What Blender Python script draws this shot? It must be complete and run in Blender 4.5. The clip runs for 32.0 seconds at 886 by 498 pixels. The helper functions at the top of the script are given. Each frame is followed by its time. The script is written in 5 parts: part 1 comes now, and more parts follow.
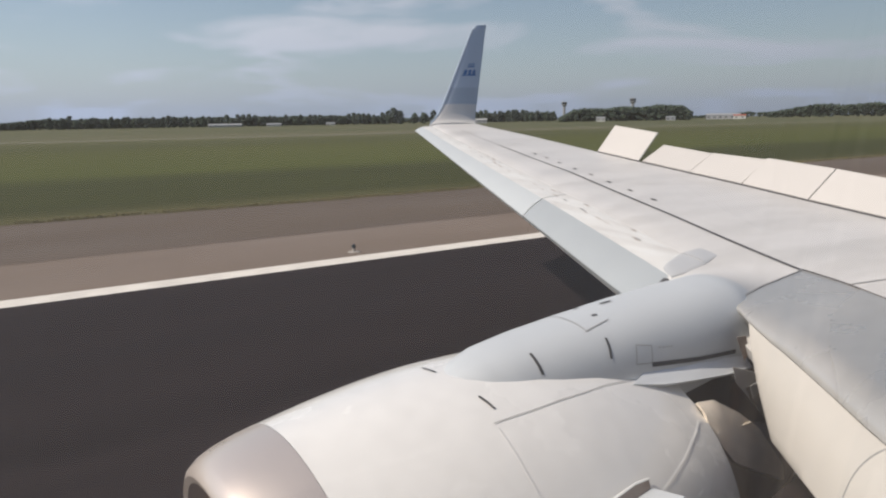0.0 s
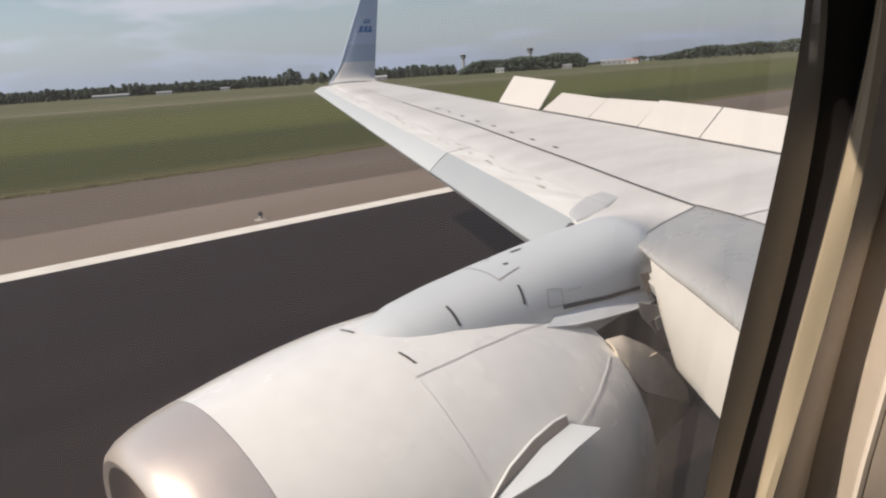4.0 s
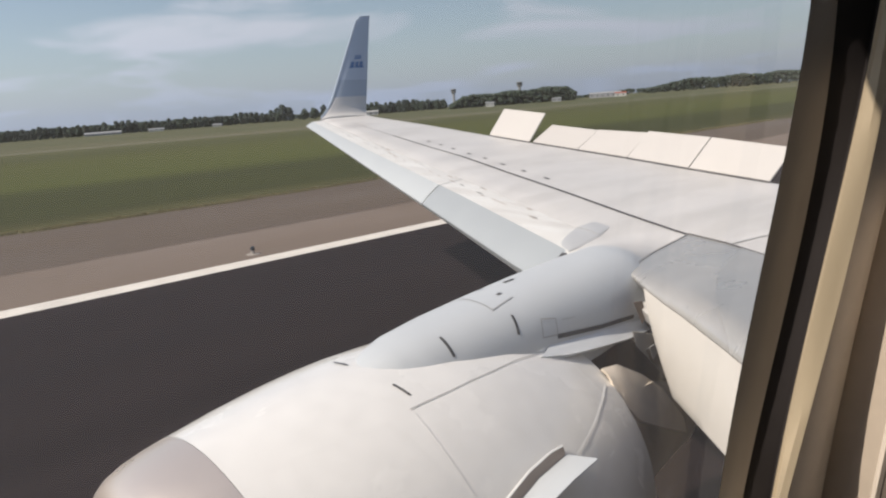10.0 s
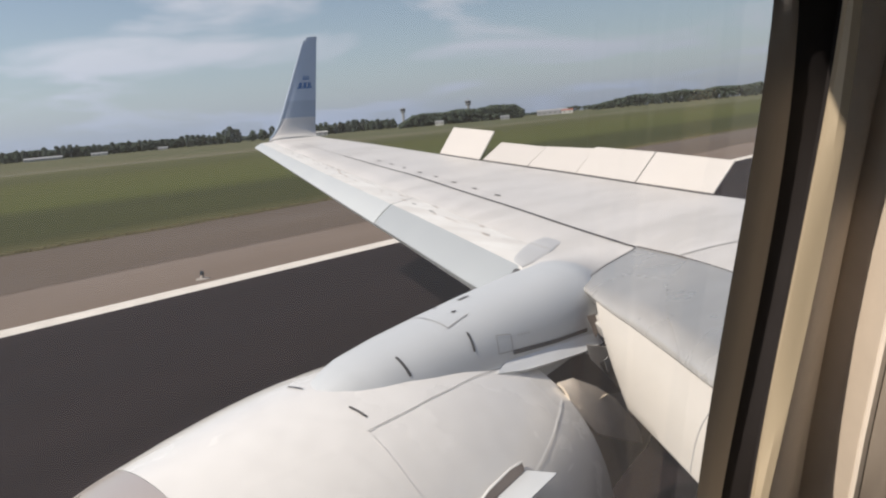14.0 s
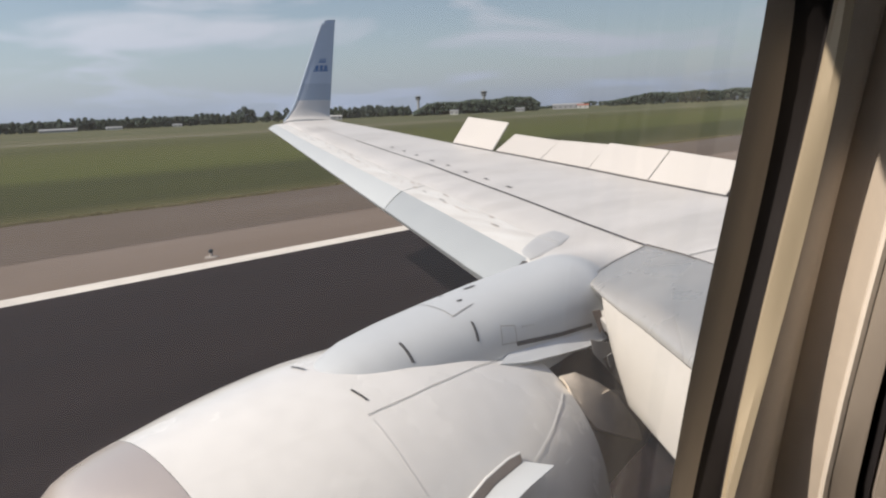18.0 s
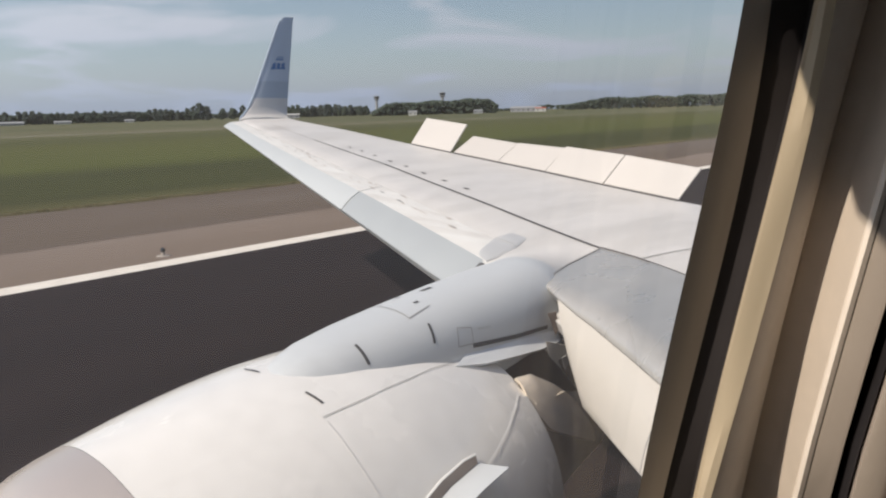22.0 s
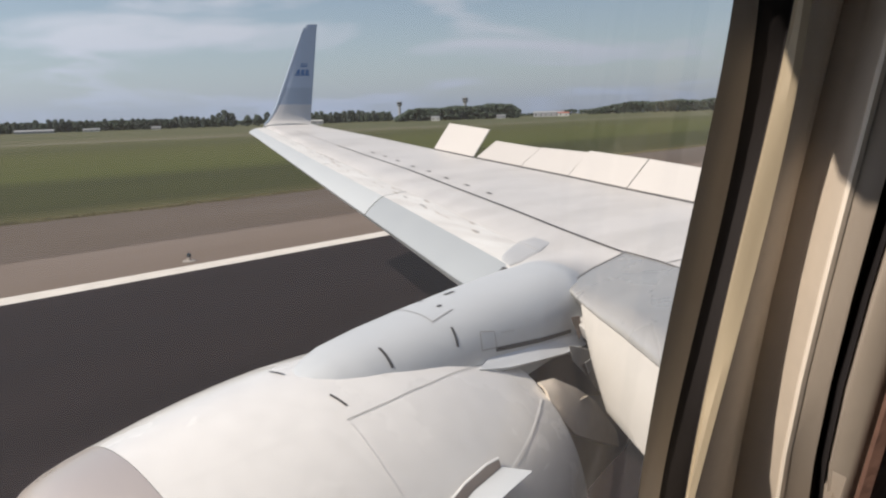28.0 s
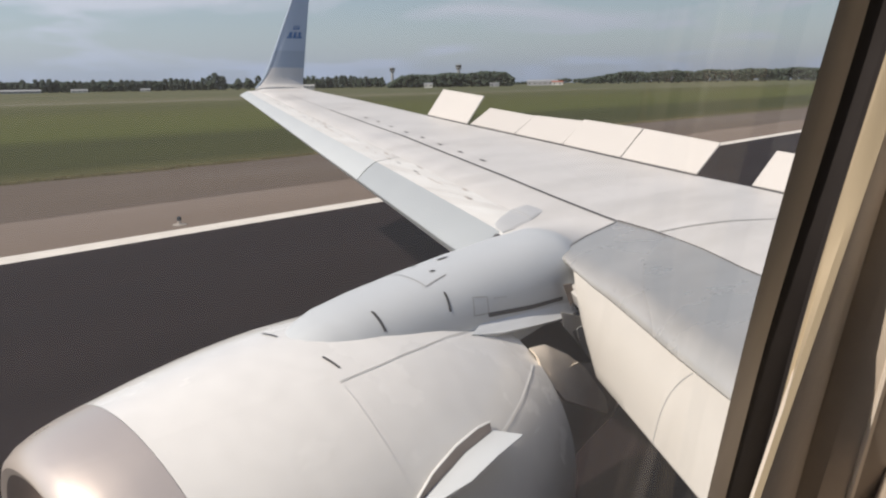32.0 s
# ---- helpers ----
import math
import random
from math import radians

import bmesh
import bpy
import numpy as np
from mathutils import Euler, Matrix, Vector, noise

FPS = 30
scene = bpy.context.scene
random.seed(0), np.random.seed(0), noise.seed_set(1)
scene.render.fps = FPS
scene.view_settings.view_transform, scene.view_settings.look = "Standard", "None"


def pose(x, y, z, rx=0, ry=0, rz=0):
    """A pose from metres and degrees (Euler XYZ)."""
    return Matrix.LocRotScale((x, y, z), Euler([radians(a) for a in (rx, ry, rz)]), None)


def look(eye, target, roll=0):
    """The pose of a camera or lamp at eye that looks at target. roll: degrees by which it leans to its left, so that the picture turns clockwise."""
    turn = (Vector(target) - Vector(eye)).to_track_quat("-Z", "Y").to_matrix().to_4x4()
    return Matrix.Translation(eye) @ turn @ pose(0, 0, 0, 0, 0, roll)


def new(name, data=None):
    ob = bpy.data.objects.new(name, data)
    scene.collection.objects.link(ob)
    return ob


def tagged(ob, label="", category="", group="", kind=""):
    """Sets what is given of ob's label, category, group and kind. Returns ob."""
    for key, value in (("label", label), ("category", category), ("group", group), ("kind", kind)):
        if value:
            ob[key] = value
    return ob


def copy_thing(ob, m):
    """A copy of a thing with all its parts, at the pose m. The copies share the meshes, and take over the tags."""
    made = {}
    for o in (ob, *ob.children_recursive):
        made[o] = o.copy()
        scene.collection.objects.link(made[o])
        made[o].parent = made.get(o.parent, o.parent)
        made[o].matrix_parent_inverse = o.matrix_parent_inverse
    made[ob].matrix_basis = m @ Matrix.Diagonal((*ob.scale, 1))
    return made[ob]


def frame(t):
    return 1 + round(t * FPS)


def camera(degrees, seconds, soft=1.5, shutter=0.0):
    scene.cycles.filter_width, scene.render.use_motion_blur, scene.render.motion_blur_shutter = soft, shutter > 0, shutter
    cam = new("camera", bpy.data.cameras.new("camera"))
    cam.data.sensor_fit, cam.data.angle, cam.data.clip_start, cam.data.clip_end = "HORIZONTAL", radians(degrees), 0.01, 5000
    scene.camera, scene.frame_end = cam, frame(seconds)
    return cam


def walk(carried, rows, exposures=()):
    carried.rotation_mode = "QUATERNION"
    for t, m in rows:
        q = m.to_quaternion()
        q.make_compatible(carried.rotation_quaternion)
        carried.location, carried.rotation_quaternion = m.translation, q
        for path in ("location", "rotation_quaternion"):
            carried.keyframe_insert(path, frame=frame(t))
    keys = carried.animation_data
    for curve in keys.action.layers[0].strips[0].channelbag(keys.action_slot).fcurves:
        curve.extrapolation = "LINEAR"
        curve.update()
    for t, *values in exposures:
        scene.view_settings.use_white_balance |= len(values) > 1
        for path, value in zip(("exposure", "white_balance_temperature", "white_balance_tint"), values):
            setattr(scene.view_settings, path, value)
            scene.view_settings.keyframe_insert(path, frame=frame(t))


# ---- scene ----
cam = camera(61.9, 32.0, soft=2.2)
PATH = [
    (0, (-0.0018, 0.0079, 3.7908), (1.0877, 1.6498, 3.4484), -0.95),
    (0.5, (-0.0011, -0.0034, 3.7913), (1.0940, 1.6409, 3.4801), -2.49),
    (1, (-0.0036, -0.0169, 3.7931), (1.0774, 1.6508, 3.5689), -2.13),
    (1.5, (-0.0010, -0.0190, 3.7901), (1.0781, 1.6512, 3.5757), -4.53),
    (2, (-0.0001, -0.0149, 3.7912), (1.0968, 1.6378, 3.5359), -3.06),
    (2.5, (-0.0080, -0.0035, 3.7904), (1.1920, 1.5647, 3.4730), -0.47),
    (3, (-0.0158, -0.0046, 3.7897), (1.2591, 1.4991, 3.4525), -0.19),
    (3.5, (-0.0107, -0.0056, 3.7901), (1.2476, 1.4764, 3.3207), -3.09),
    (5.5, (-0.0078, -0.0023, 3.7832), (1.2694, 1.4935, 3.4207), -5.35),
    (6, (-0.0124, -0.0058, 3.7812), (1.2664, 1.4922, 3.4337), -5.58),
    (6.5, (-0.0084, -0.0036, 3.7800), (1.2677, 1.4938, 3.4202), -4.30),
    (7, (-0.0044, -0.0014, 3.7788), (1.2711, 1.4858, 3.3771), -5.80),
    (7.5, (-0.0074, -0.0019, 3.7794), (1.2635, 1.4835, 3.3570), -5.23),
    (8, (-0.0103, -0.0024, 3.7800), (1.2602, 1.4790, 3.3428), -4.45),
    (8.5, (-0.0100, -0.0025, 3.7794), (1.2707, 1.4636, 3.3209), -4.56),
    (9, (-0.0097, -0.0026, 3.7788), (1.2661, 1.4817, 3.3678), -4.46),
    (9.5, (-0.0100, -0.0023, 3.7780), (1.2696, 1.4840, 3.3864), -3.51),
    (10, (-0.0104, -0.0020, 3.7772), (1.2835, 1.4756, 3.3996), -4.33),
    (10.5, (-0.0067, -0.0004, 3.7784), (1.3039, 1.4668, 3.4182), -5.06),
    (11, (-0.0029, 0.0011, 3.7795), (1.3364, 1.4284, 3.3685), -5.67),
    (11.5, (-0.0047, 0.0024, 3.7808), (1.3761, 1.3825, 3.3464), -6.66),
    (12, (-0.0081, 0.0050, 3.7740), (1.3896, 1.3878, 3.4075), -5.65),
    (12.5, (-0.0034, 0.0025, 3.7783), (1.4154, 1.3677, 3.4273), -6.40),
    (13, (-0.0045, 0.0011, 3.7791), (1.3968, 1.3938, 3.4681), -5.61),
    (13.5, (-0.0057, 0.0021, 3.7781), (1.3859, 1.4026, 3.4585), -5.63),
    (14, (-0.0068, 0.0031, 3.7771), (1.3871, 1.3968, 3.4382), -5.17),
    (14.5, (-0.0055, 0.0024, 3.7753), (1.3891, 1.3894, 3.4126), -5.58),
    (16.5, (-0.0118, 0.0037, 3.7700), (1.3717, 1.4031, 3.4123), -2.49),
    (17, (-0.0067, 0.0028, 3.7720), (1.3769, 1.3975, 3.3971), -3.45),
    (17.5, (-0.0075, 0.0010, 3.7709), (1.3723, 1.4042, 3.4143), -3.36),
    (18, (-0.0083, -0.0007, 3.7698), (1.3643, 1.4072, 3.4046), -2.63),
    (18.5, (-0.0064, 0.0004, 3.7692), (1.3776, 1.3956, 3.3974), -3.29),
    (19, (-0.0045, 0.0016, 3.7686), (1.3900, 1.3836, 3.3869), -2.71),
    (19.5, (-0.0051, -0.0013, 3.7710), (1.3951, 1.3834, 3.4220), -2.45),
    (20, (-0.0058, -0.0042, 3.7734), (1.3951, 1.3798, 3.4244), -2.44),
    (20.5, (-0.0044, 0.0016, 3.7718), (1.4182, 1.3552, 3.3924), -3.01),
    (21, (-0.0036, 0.0048, 3.7710), (1.4359, 1.3429, 3.4008), -2.09),
    (21.5, (-0.0023, 0.0049, 3.7718), (1.4627, 1.3125, 3.3921), -2.68),
    (22, (-0.0009, 0.0051, 3.7725), (1.4517, 1.3298, 3.4055), -1.52),
    (22.5, (-0.0004, 0.0042, 3.7726), (1.4527, 1.3211, 3.3802), -1.50),
    (23, (0.0001, 0.0033, 3.7728), (1.4577, 1.3171, 3.3863), -1.41),
    (23.5, (0.0012, 0.0035, 3.7730), (1.4601, 1.3181, 3.3945), -1.80),
    (24, (0.0023, 0.0036, 3.7732), (1.4624, 1.3203, 3.4068), -2.35),
    (24.5, (-0.0030, 0.0019, 3.7720), (1.4436, 1.3373, 3.4198), -2.41),
    (26.5, (-0.0035, -0.0039, 3.7710), (1.4378, 1.3391, 3.4255), -3.41),
    (27, (-0.0019, -0.0057, 3.7714), (1.4399, 1.3270, 3.3905), -2.95),
    (27.5, (-0.0017, 0.0019, 3.7695), (1.4365, 1.3335, 3.3716), -3.49),
    (28, (-0.0150, -0.0054, 3.7683), (1.3978, 1.3659, 3.4169), -1.88),
    (28.5, (-0.0123, -0.0080, 3.7687), (1.3769, 1.3930, 3.4410), -2.41),
    (29, (-0.0095, -0.0106, 3.7691), (1.3779, 1.3920, 3.4411), -2.84),
    (29.5, (-0.0088, -0.0086, 3.7702), (1.3952, 1.3733, 3.4249), -2.52),
    (30, (-0.0080, -0.0065, 3.7713), (1.4403, 1.3179, 3.3863), -3.76),
    (30.5, (-0.0104, 0.0058, 3.7628), (1.4475, 1.3240, 3.3927), -1.75),
    (31, (-0.0187, 0.0101, 3.7600), (1.4324, 1.3277, 3.3619), -1.35),
    (31.5, (-0.0214, 0.0134, 3.7528), (1.4012, 1.3514, 3.3216), -0.85),
    (32, (-0.0224, 0.0122, 3.7478), (1.3938, 1.3554, 3.3117), -0.89),
]
walk(cam, [(t, look(eye, target, roll)) for t, eye, target, roll in PATH],
     exposures=[(0.0, -0.16, 6950, 12.5), (1.5, -0.10, 7200, 13.5), (3.0, -0.10, 7250, 13.5), (6.0, -0.07, 7000, 12.5), (32.0, -0.07, 7000, 12.5)])

# ---------------------------------------------------------------- light
SUN_TO = Vector((-0.675, 0.16, 0.715)).normalized()
SUN_EL = math.asin(SUN_TO.z)
SUN_AZ = math.atan2(SUN_TO.x, SUN_TO.y)


def nodes_of(tree):
    tree.nodes.clear()
    return tree.nodes, tree.links


def build_world():
    w = bpy.data.worlds.new("sky")
    scene.world = w
    w.use_nodes = True
    n, l = nodes_of(w.node_tree)
    out = n.new("ShaderNodeOutputWorld")
    bg = n.new("ShaderNodeBackground")
    bg.inputs["Strength"].default_value = 0.124
    sky = n.new("ShaderNodeTexSky")
    sky.sky_type = "NISHITA"
    sky.sun_disc = False
    sky.sun_elevation = SUN_EL
    sky.sun_rotation = SUN_AZ
    sky.altitude = 0
    sky.air_density = 1.0
    sky.dust_density = 0.8
    sky.ozone_density = 1.0
    co = n.new("ShaderNodeTexCoord")
    # thin summer cloud: the direction is laid out on a flat layer overhead
    sep = n.new("ShaderNodeSeparateXYZ")
    l.new(co.outputs["Generated"], sep.inputs[0])
    zz = n.new("ShaderNodeMath")
    zz.operation = "MAXIMUM"
    zz.inputs[1].default_value = 0.02
    l.new(sep.outputs["Z"], zz.inputs[0])
    lift = n.new("ShaderNodeMath")
    lift.operation = "ADD"
    lift.inputs[1].default_value = 0.12
    l.new(zz.outputs[0], lift.inputs[0])
    dx = n.new("ShaderNodeMath")
    dx.operation = "DIVIDE"
    dy = n.new("ShaderNodeMath")
    dy.operation = "DIVIDE"
    l.new(sep.outputs["X"], dx.inputs[0])
    l.new(lift.outputs[0], dx.inputs[1])
    l.new(sep.outputs["Y"], dy.inputs[0])
    l.new(lift.outputs[0], dy.inputs[1])
    com = n.new("ShaderNodeCombineXYZ")
    l.new(dx.outputs[0], com.inputs[0])
    l.new(dy.outputs[0], com.inputs[1])
    tex = n.new("ShaderNodeTexNoise")
    tex.inputs["Scale"].default_value = 0.8
    tex.inputs["Detail"].default_value = 7
    tex.inputs["Roughness"].default_value = 0.55
    tex.inputs["Distortion"].default_value = 0.5
    l.new(com.outputs[0], tex.inputs["Vector"])
    ramp = n.new("ShaderNodeValToRGB")
    ramp.color_ramp.elements[0].position = 0.50
    ramp.color_ramp.elements[0].color = (0, 0, 0, 1)
    ramp.color_ramp.elements[1].position = 0.63
    ramp.color_ramp.elements[1].color = (0.85, 0.85, 0.85, 1)
    l.new(tex.outputs["Fac"], ramp.inputs["Fac"])
    mix = n.new("ShaderNodeMix")
    mix.data_type = "RGBA"
    # the layer is thinnest straight overhead
    deep = n.new("ShaderNodeMath")
    deep.operation = "ADD"
    deep.inputs[1].default_value = 0.05
    l.new(zz.outputs[0], deep.inputs[0])
    thin = n.new("ShaderNodeMath")
    thin.operation = "DIVIDE"
    thin.inputs[0].default_value = 0.30
    thin.use_clamp = True
    l.new(deep.outputs[0], thin.inputs[1])
    veil = n.new("ShaderNodeMath")
    veil.operation = "MULTIPLY"
    l.new(thin.outputs[0], veil.inputs[0])
    l.new(ramp.outputs["Color"], veil.inputs[1])
    l.new(veil.outputs[0], mix.inputs["Factor"])
    l.new(sky.outputs["Color"], mix.inputs["A"])
    mix.inputs["B"].default_value = (6.1, 6.6, 7.6, 1)
    # pale haze that thickens towards the horizon
    fall = n.new("ShaderNodeMath")
    fall.operation = "MULTIPLY"
    fall.inputs[1].default_value = -12.0
    l.new(zz.outputs[0], fall.inputs[0])
    ex = n.new("ShaderNodeMath")
    ex.operation = "EXPONENT"
    l.new(fall.outputs[0], ex.inputs[0])
    amount = n.new("ShaderNodeMath")
    amount.operation = "MULTIPLY"
    amount.inputs[1].default_value = 0.9
    l.new(ex.outputs[0], amount.inputs[0])
    haze = n.new("ShaderNodeMix")
    haze.data_type = "RGBA"
    l.new(amount.outputs[0], haze.inputs["Factor"])
    l.new(mix.outputs["Result"], haze.inputs["A"])
    haze.inputs["B"].default_value = (2.65, 3.65, 5.65, 1)
    # forward scatter: the whole sky pales towards the sun and dulls away from it
    side = n.new("ShaderNodeVectorMath")
    side.operation = "DOT_PRODUCT"
    side.inputs[1].default_value = (SUN_TO.x, SUN_TO.y, 0)
    l.new(co.outputs["Generated"], side.inputs[0])
    dull = n.new("ShaderNodeMapRange")
    dull.inputs["From Min"].default_value = -0.65
    dull.inputs["From Max"].default_value = 0.05
    dull.inputs["To Min"].default_value = 0.66
    dull.inputs["To Max"].default_value = 1.08
    l.new(side.outputs["Value"], dull.inputs["Value"])
    scaled = n.new("ShaderNodeVectorMath")
    scaled.operation = "SCALE"
    l.new(haze.outputs["Result"], scaled.inputs[0])
    l.new(dull.outputs[0], scaled.inputs["Scale"])
    l.new(scaled.outputs["Vector"], bg.inputs["Color"])
    l.new(bg.outputs[0], out.inputs[0])


build_world()
sun = new("sun", bpy.data.lights.new("sun", "SUN"))
sun.data.energy = 4.9
sun.data.angle = radians(0.6)
sun.data.color = (1.0, 0.935, 0.84)
sun.matrix_world = look(SUN_TO * 100, (0, 0, 0))


# ---------------------------------------------------------------- materials
def surface(name, base, rough=0.5, metal=0.0, vary=0.06, scale=3.0, fine=60.0, bump=0.0, bump_scale=80.0, coat=0.0,
            stretch=(1, 1, 1), second=None, second_amount=0.4, second_scale=0.6, random_piece=0.0, spec=0.5):
    """A painted, metal, stone or woven surface with variation at two scales and a fine relief."""
    m = bpy.data.materials.new(name)
    m.use_nodes = True
    n, l = nodes_of(m.node_tree)
    out = n.new("ShaderNodeOutputMaterial")
    b = n.new("ShaderNodeBsdfPrincipled")
    l.new(b.outputs[0], out.inputs[0])
    b.inputs["Metallic"].default_value = metal
    b.inputs["Coat Weight"].default_value = coat
    b.inputs["Coat Roughness"].default_value = 0.12
    b.inputs["Specular IOR Level"].default_value = spec
    co = n.new("ShaderNodeTexCoord")
    mp = n.new("ShaderNodeMapping")
    mp.inputs["Scale"].default_value = stretch
    l.new(co.outputs["Object"], mp.inputs["Vector"])
    big = n.new("ShaderNodeTexNoise")
    big.inputs["Scale"].default_value = scale
    big.inputs["Detail"].default_value = 5
    big.inputs["Roughness"].default_value = 0.6
    l.new(mp.outputs[0], big.inputs["Vector"])
    small = n.new("ShaderNodeTexNoise")
    small.inputs["Scale"].default_value = fine
    small.inputs["Detail"].default_value = 4
    l.new(mp.outputs[0], small.inputs["Vector"])
    add = n.new("ShaderNodeMath")
    add.operation = "ADD"
    l.new(big.outputs["Fac"], add.inputs[0])
    l.new(small.outputs["Fac"], add.inputs[1])
    mr = n.new("ShaderNodeMapRange")
    mr.inputs["From Min"].default_value = 0.6
    mr.inputs["From Max"].default_value = 1.4
    mr.inputs["To Min"].default_value = 1 - vary
    mr.inputs["To Max"].default_value = 1 + vary
    l.new(add.outputs[0], mr.inputs["Value"])
    value = mr.outputs[0]
    if random_piece:
        info = n.new("ShaderNodeObjectInfo")
        mr2 = n.new("ShaderNodeMapRange")
        mr2.inputs["To Min"].default_value = 1 - random_piece
        mr2.inputs["To Max"].default_value = 1 + random_piece
        l.new(info.outputs["Random"], mr2.inputs["Value"])
        mul = n.new("ShaderNodeMath")
        mul.operation = "MULTIPLY"
        l.new(value, mul.inputs[0])
        l.new(mr2.outputs[0], mul.inputs[1])
        value = mul.outputs[0]
    colour = n.new("ShaderNodeRGB")
    colour.outputs[0].default_value = (*base, 1)
    source = colour.outputs[0]
    if second:
        patch = n.new("ShaderNodeTexNoise")
        patch.inputs["Scale"].default_value = second_scale
        patch.inputs["Detail"].default_value = 6
        patch.inputs["Roughness"].default_value = 0.65
        l.new(mp.outputs[0], patch.inputs["Vector"])
        pr = n.new("ShaderNodeMapRange")
        pr.inputs["From Min"].default_value = 0.42
        pr.inputs["From Max"].default_value = 0.62
        pr.inputs["To Max"].default_value = second_amount
        l.new(patch.outputs["Fac"], pr.inputs["Value"])
        mx = n.new("ShaderNodeMix")
        mx.data_type = "RGBA"
        l.new(pr.outputs[0], mx.inputs["Factor"])
        l.new(source, mx.inputs["A"])
        mx.inputs["B"].default_value = (*second, 1)
        source = mx.outputs["Result"]
    hsv = n.new("ShaderNodeHueSaturation")
    l.new(source, hsv.inputs["Color"])
    l.new(value, hsv.inputs["Value"])
    l.new(hsv.outputs[0], b.inputs["Base Color"])
    rr = n.new("ShaderNodeMapRange")
    rr.inputs["From Min"].default_value = 0.3
    rr.inputs["From Max"].default_value = 0.7
    rr.inputs["To Min"].default_value = max(0.02, rough - 0.07)
    rr.inputs["To Max"].default_value = min(1, rough + 0.07)
    l.new(big.outputs["Fac"], rr.inputs["Value"])
    l.new(rr.outputs[0], b.inputs["Roughness"])
    if bump:
        bt = n.new("ShaderNodeTexNoise")
        bt.inputs["Scale"].default_value = bump_scale
        bt.inputs["Detail"].default_value = 4
        l.new(mp.outputs[0], bt.inputs["Vector"])
        bn = n.new("ShaderNodeBump")
        bn.inputs["Strength"].default_value = bump
        bn.inputs["Distance"].default_value = 0.01
        l.new(bt.outputs["Fac"], bn.inputs["Height"])
        l.new(bn.outputs[0], b.inputs["Normal"])
    return m


def glass(name):
    m = bpy.data.materials.new(name)
    m.use_nodes = True
    n, l = nodes_of(m.node_tree)
    out = n.new("ShaderNodeOutputMaterial")
    clear = n.new("ShaderNodeBsdfTransparent")
    clear.inputs[0].default_value = (0.97, 0.98, 0.98, 1)
    gloss = n.new("ShaderNodeBsdfGlossy")
    gloss.inputs["Roughness"].default_value = 0.03
    mix = n.new("ShaderNodeMixShader")
    mix.inputs[0].default_value = 0.06
    l.new(clear.outputs[0], mix.inputs[1])
    l.new(gloss.outputs[0], mix.inputs[2])
    # dust and fine scratches scatter a little of the daylight
    dust = n.new("ShaderNodeBsdfTranslucent")
    dust.inputs[0].default_value = (0.9, 0.84, 0.80, 1)
    mix2 = n.new("ShaderNodeMixShader")
    mix2.inputs[0].default_value = 0.046
    l.new(mix.outputs[0], mix2.inputs[1])
    l.new(dust.outputs[0], mix2.inputs[2])
    l.new(mix2.outputs[0], out.inputs[0])
    return m


PAINT = surface("white_aircraft_paint", (0.80, 0.79, 0.77), 0.26, coat=0.5, vary=0.06, scale=1.6, fine=9)
WING_GREY = surface("grey_wing_paint", (0.66, 0.645, 0.63), 0.42, vary=0.05, scale=1.5, fine=14, stretch=(0.4, 1.4, 1),
                    second=(0.55, 0.535, 0.515), second_amount=0.75, second_scale=1.4)
SLAT_WHITE = surface("weathered_slat_paint", (0.79, 0.785, 0.76), 0.40, vary=0.06, scale=2.2, fine=20, stretch=(2.5, 0.6, 1),
                     second=(0.60, 0.57, 0.53), second_amount=0.60, second_scale=1.6)
BARE_METAL = surface("satin_bare_metal", (0.72, 0.63, 0.57), 0.33, metal=0.6, vary=0.04, scale=2, fine=40)
LE_GREY = surface("darker_leading_edge_skin", (0.455, 0.45, 0.435), 0.30, metal=0.30, vary=0.10, scale=1.3, fine=5, stretch=(0.5, 1.6, 1))
LE_METAL = surface("dull_leading_edge_metal", (0.50, 0.49, 0.47), 0.28, metal=0.35, vary=0.10, scale=1.1, fine=5, stretch=(0.5, 1.6, 1))
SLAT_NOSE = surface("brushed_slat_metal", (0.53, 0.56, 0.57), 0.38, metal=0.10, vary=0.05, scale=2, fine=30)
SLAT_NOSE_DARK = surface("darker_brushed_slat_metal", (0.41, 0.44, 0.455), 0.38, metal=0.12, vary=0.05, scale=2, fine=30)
KRUEGER_PAINT = surface("cream_flap_paint", (0.50, 0.475, 0.435), 0.45, vary=0.04, scale=2, fine=25)
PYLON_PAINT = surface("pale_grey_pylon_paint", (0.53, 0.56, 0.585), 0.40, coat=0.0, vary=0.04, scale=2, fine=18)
COVER_GREY = surface("grey_cover_paint", (0.50, 0.51, 0.52), 0.42, vary=0.05, scale=3, fine=20)
SPOILER_PAINT = surface("pale_spoiler_paint", (0.535, 0.51, 0.485), 0.42, vary=0.03, scale=2, fine=20)
STAIN = surface("faint_brown_stain", (0.42, 0.36, 0.31), 0.5, vary=0.12, scale=6, fine=30)
BLUE_TAIL = surface("winglet_blue_grey_paint", (0.34, 0.41, 0.50), 0.35, coat=0.2, vary=0.03, scale=2, fine=20)
BLUE_MARK = surface("blue_marking_paint", (0.018, 0.13, 0.34), 0.4, vary=0.05)
DARK_SEAM = surface("dark_sealant", (0.06, 0.06, 0.065), 0.7, vary=0.15, fine=40)
GREY_SEAM = surface("grey_joint_sealant", (0.30, 0.30, 0.30), 0.7, vary=0.1, fine=40)
PANEL_FAINT = surface("faint_joint_paint", (0.66, 0.66, 0.65), 0.5, vary=0.05, fine=40)
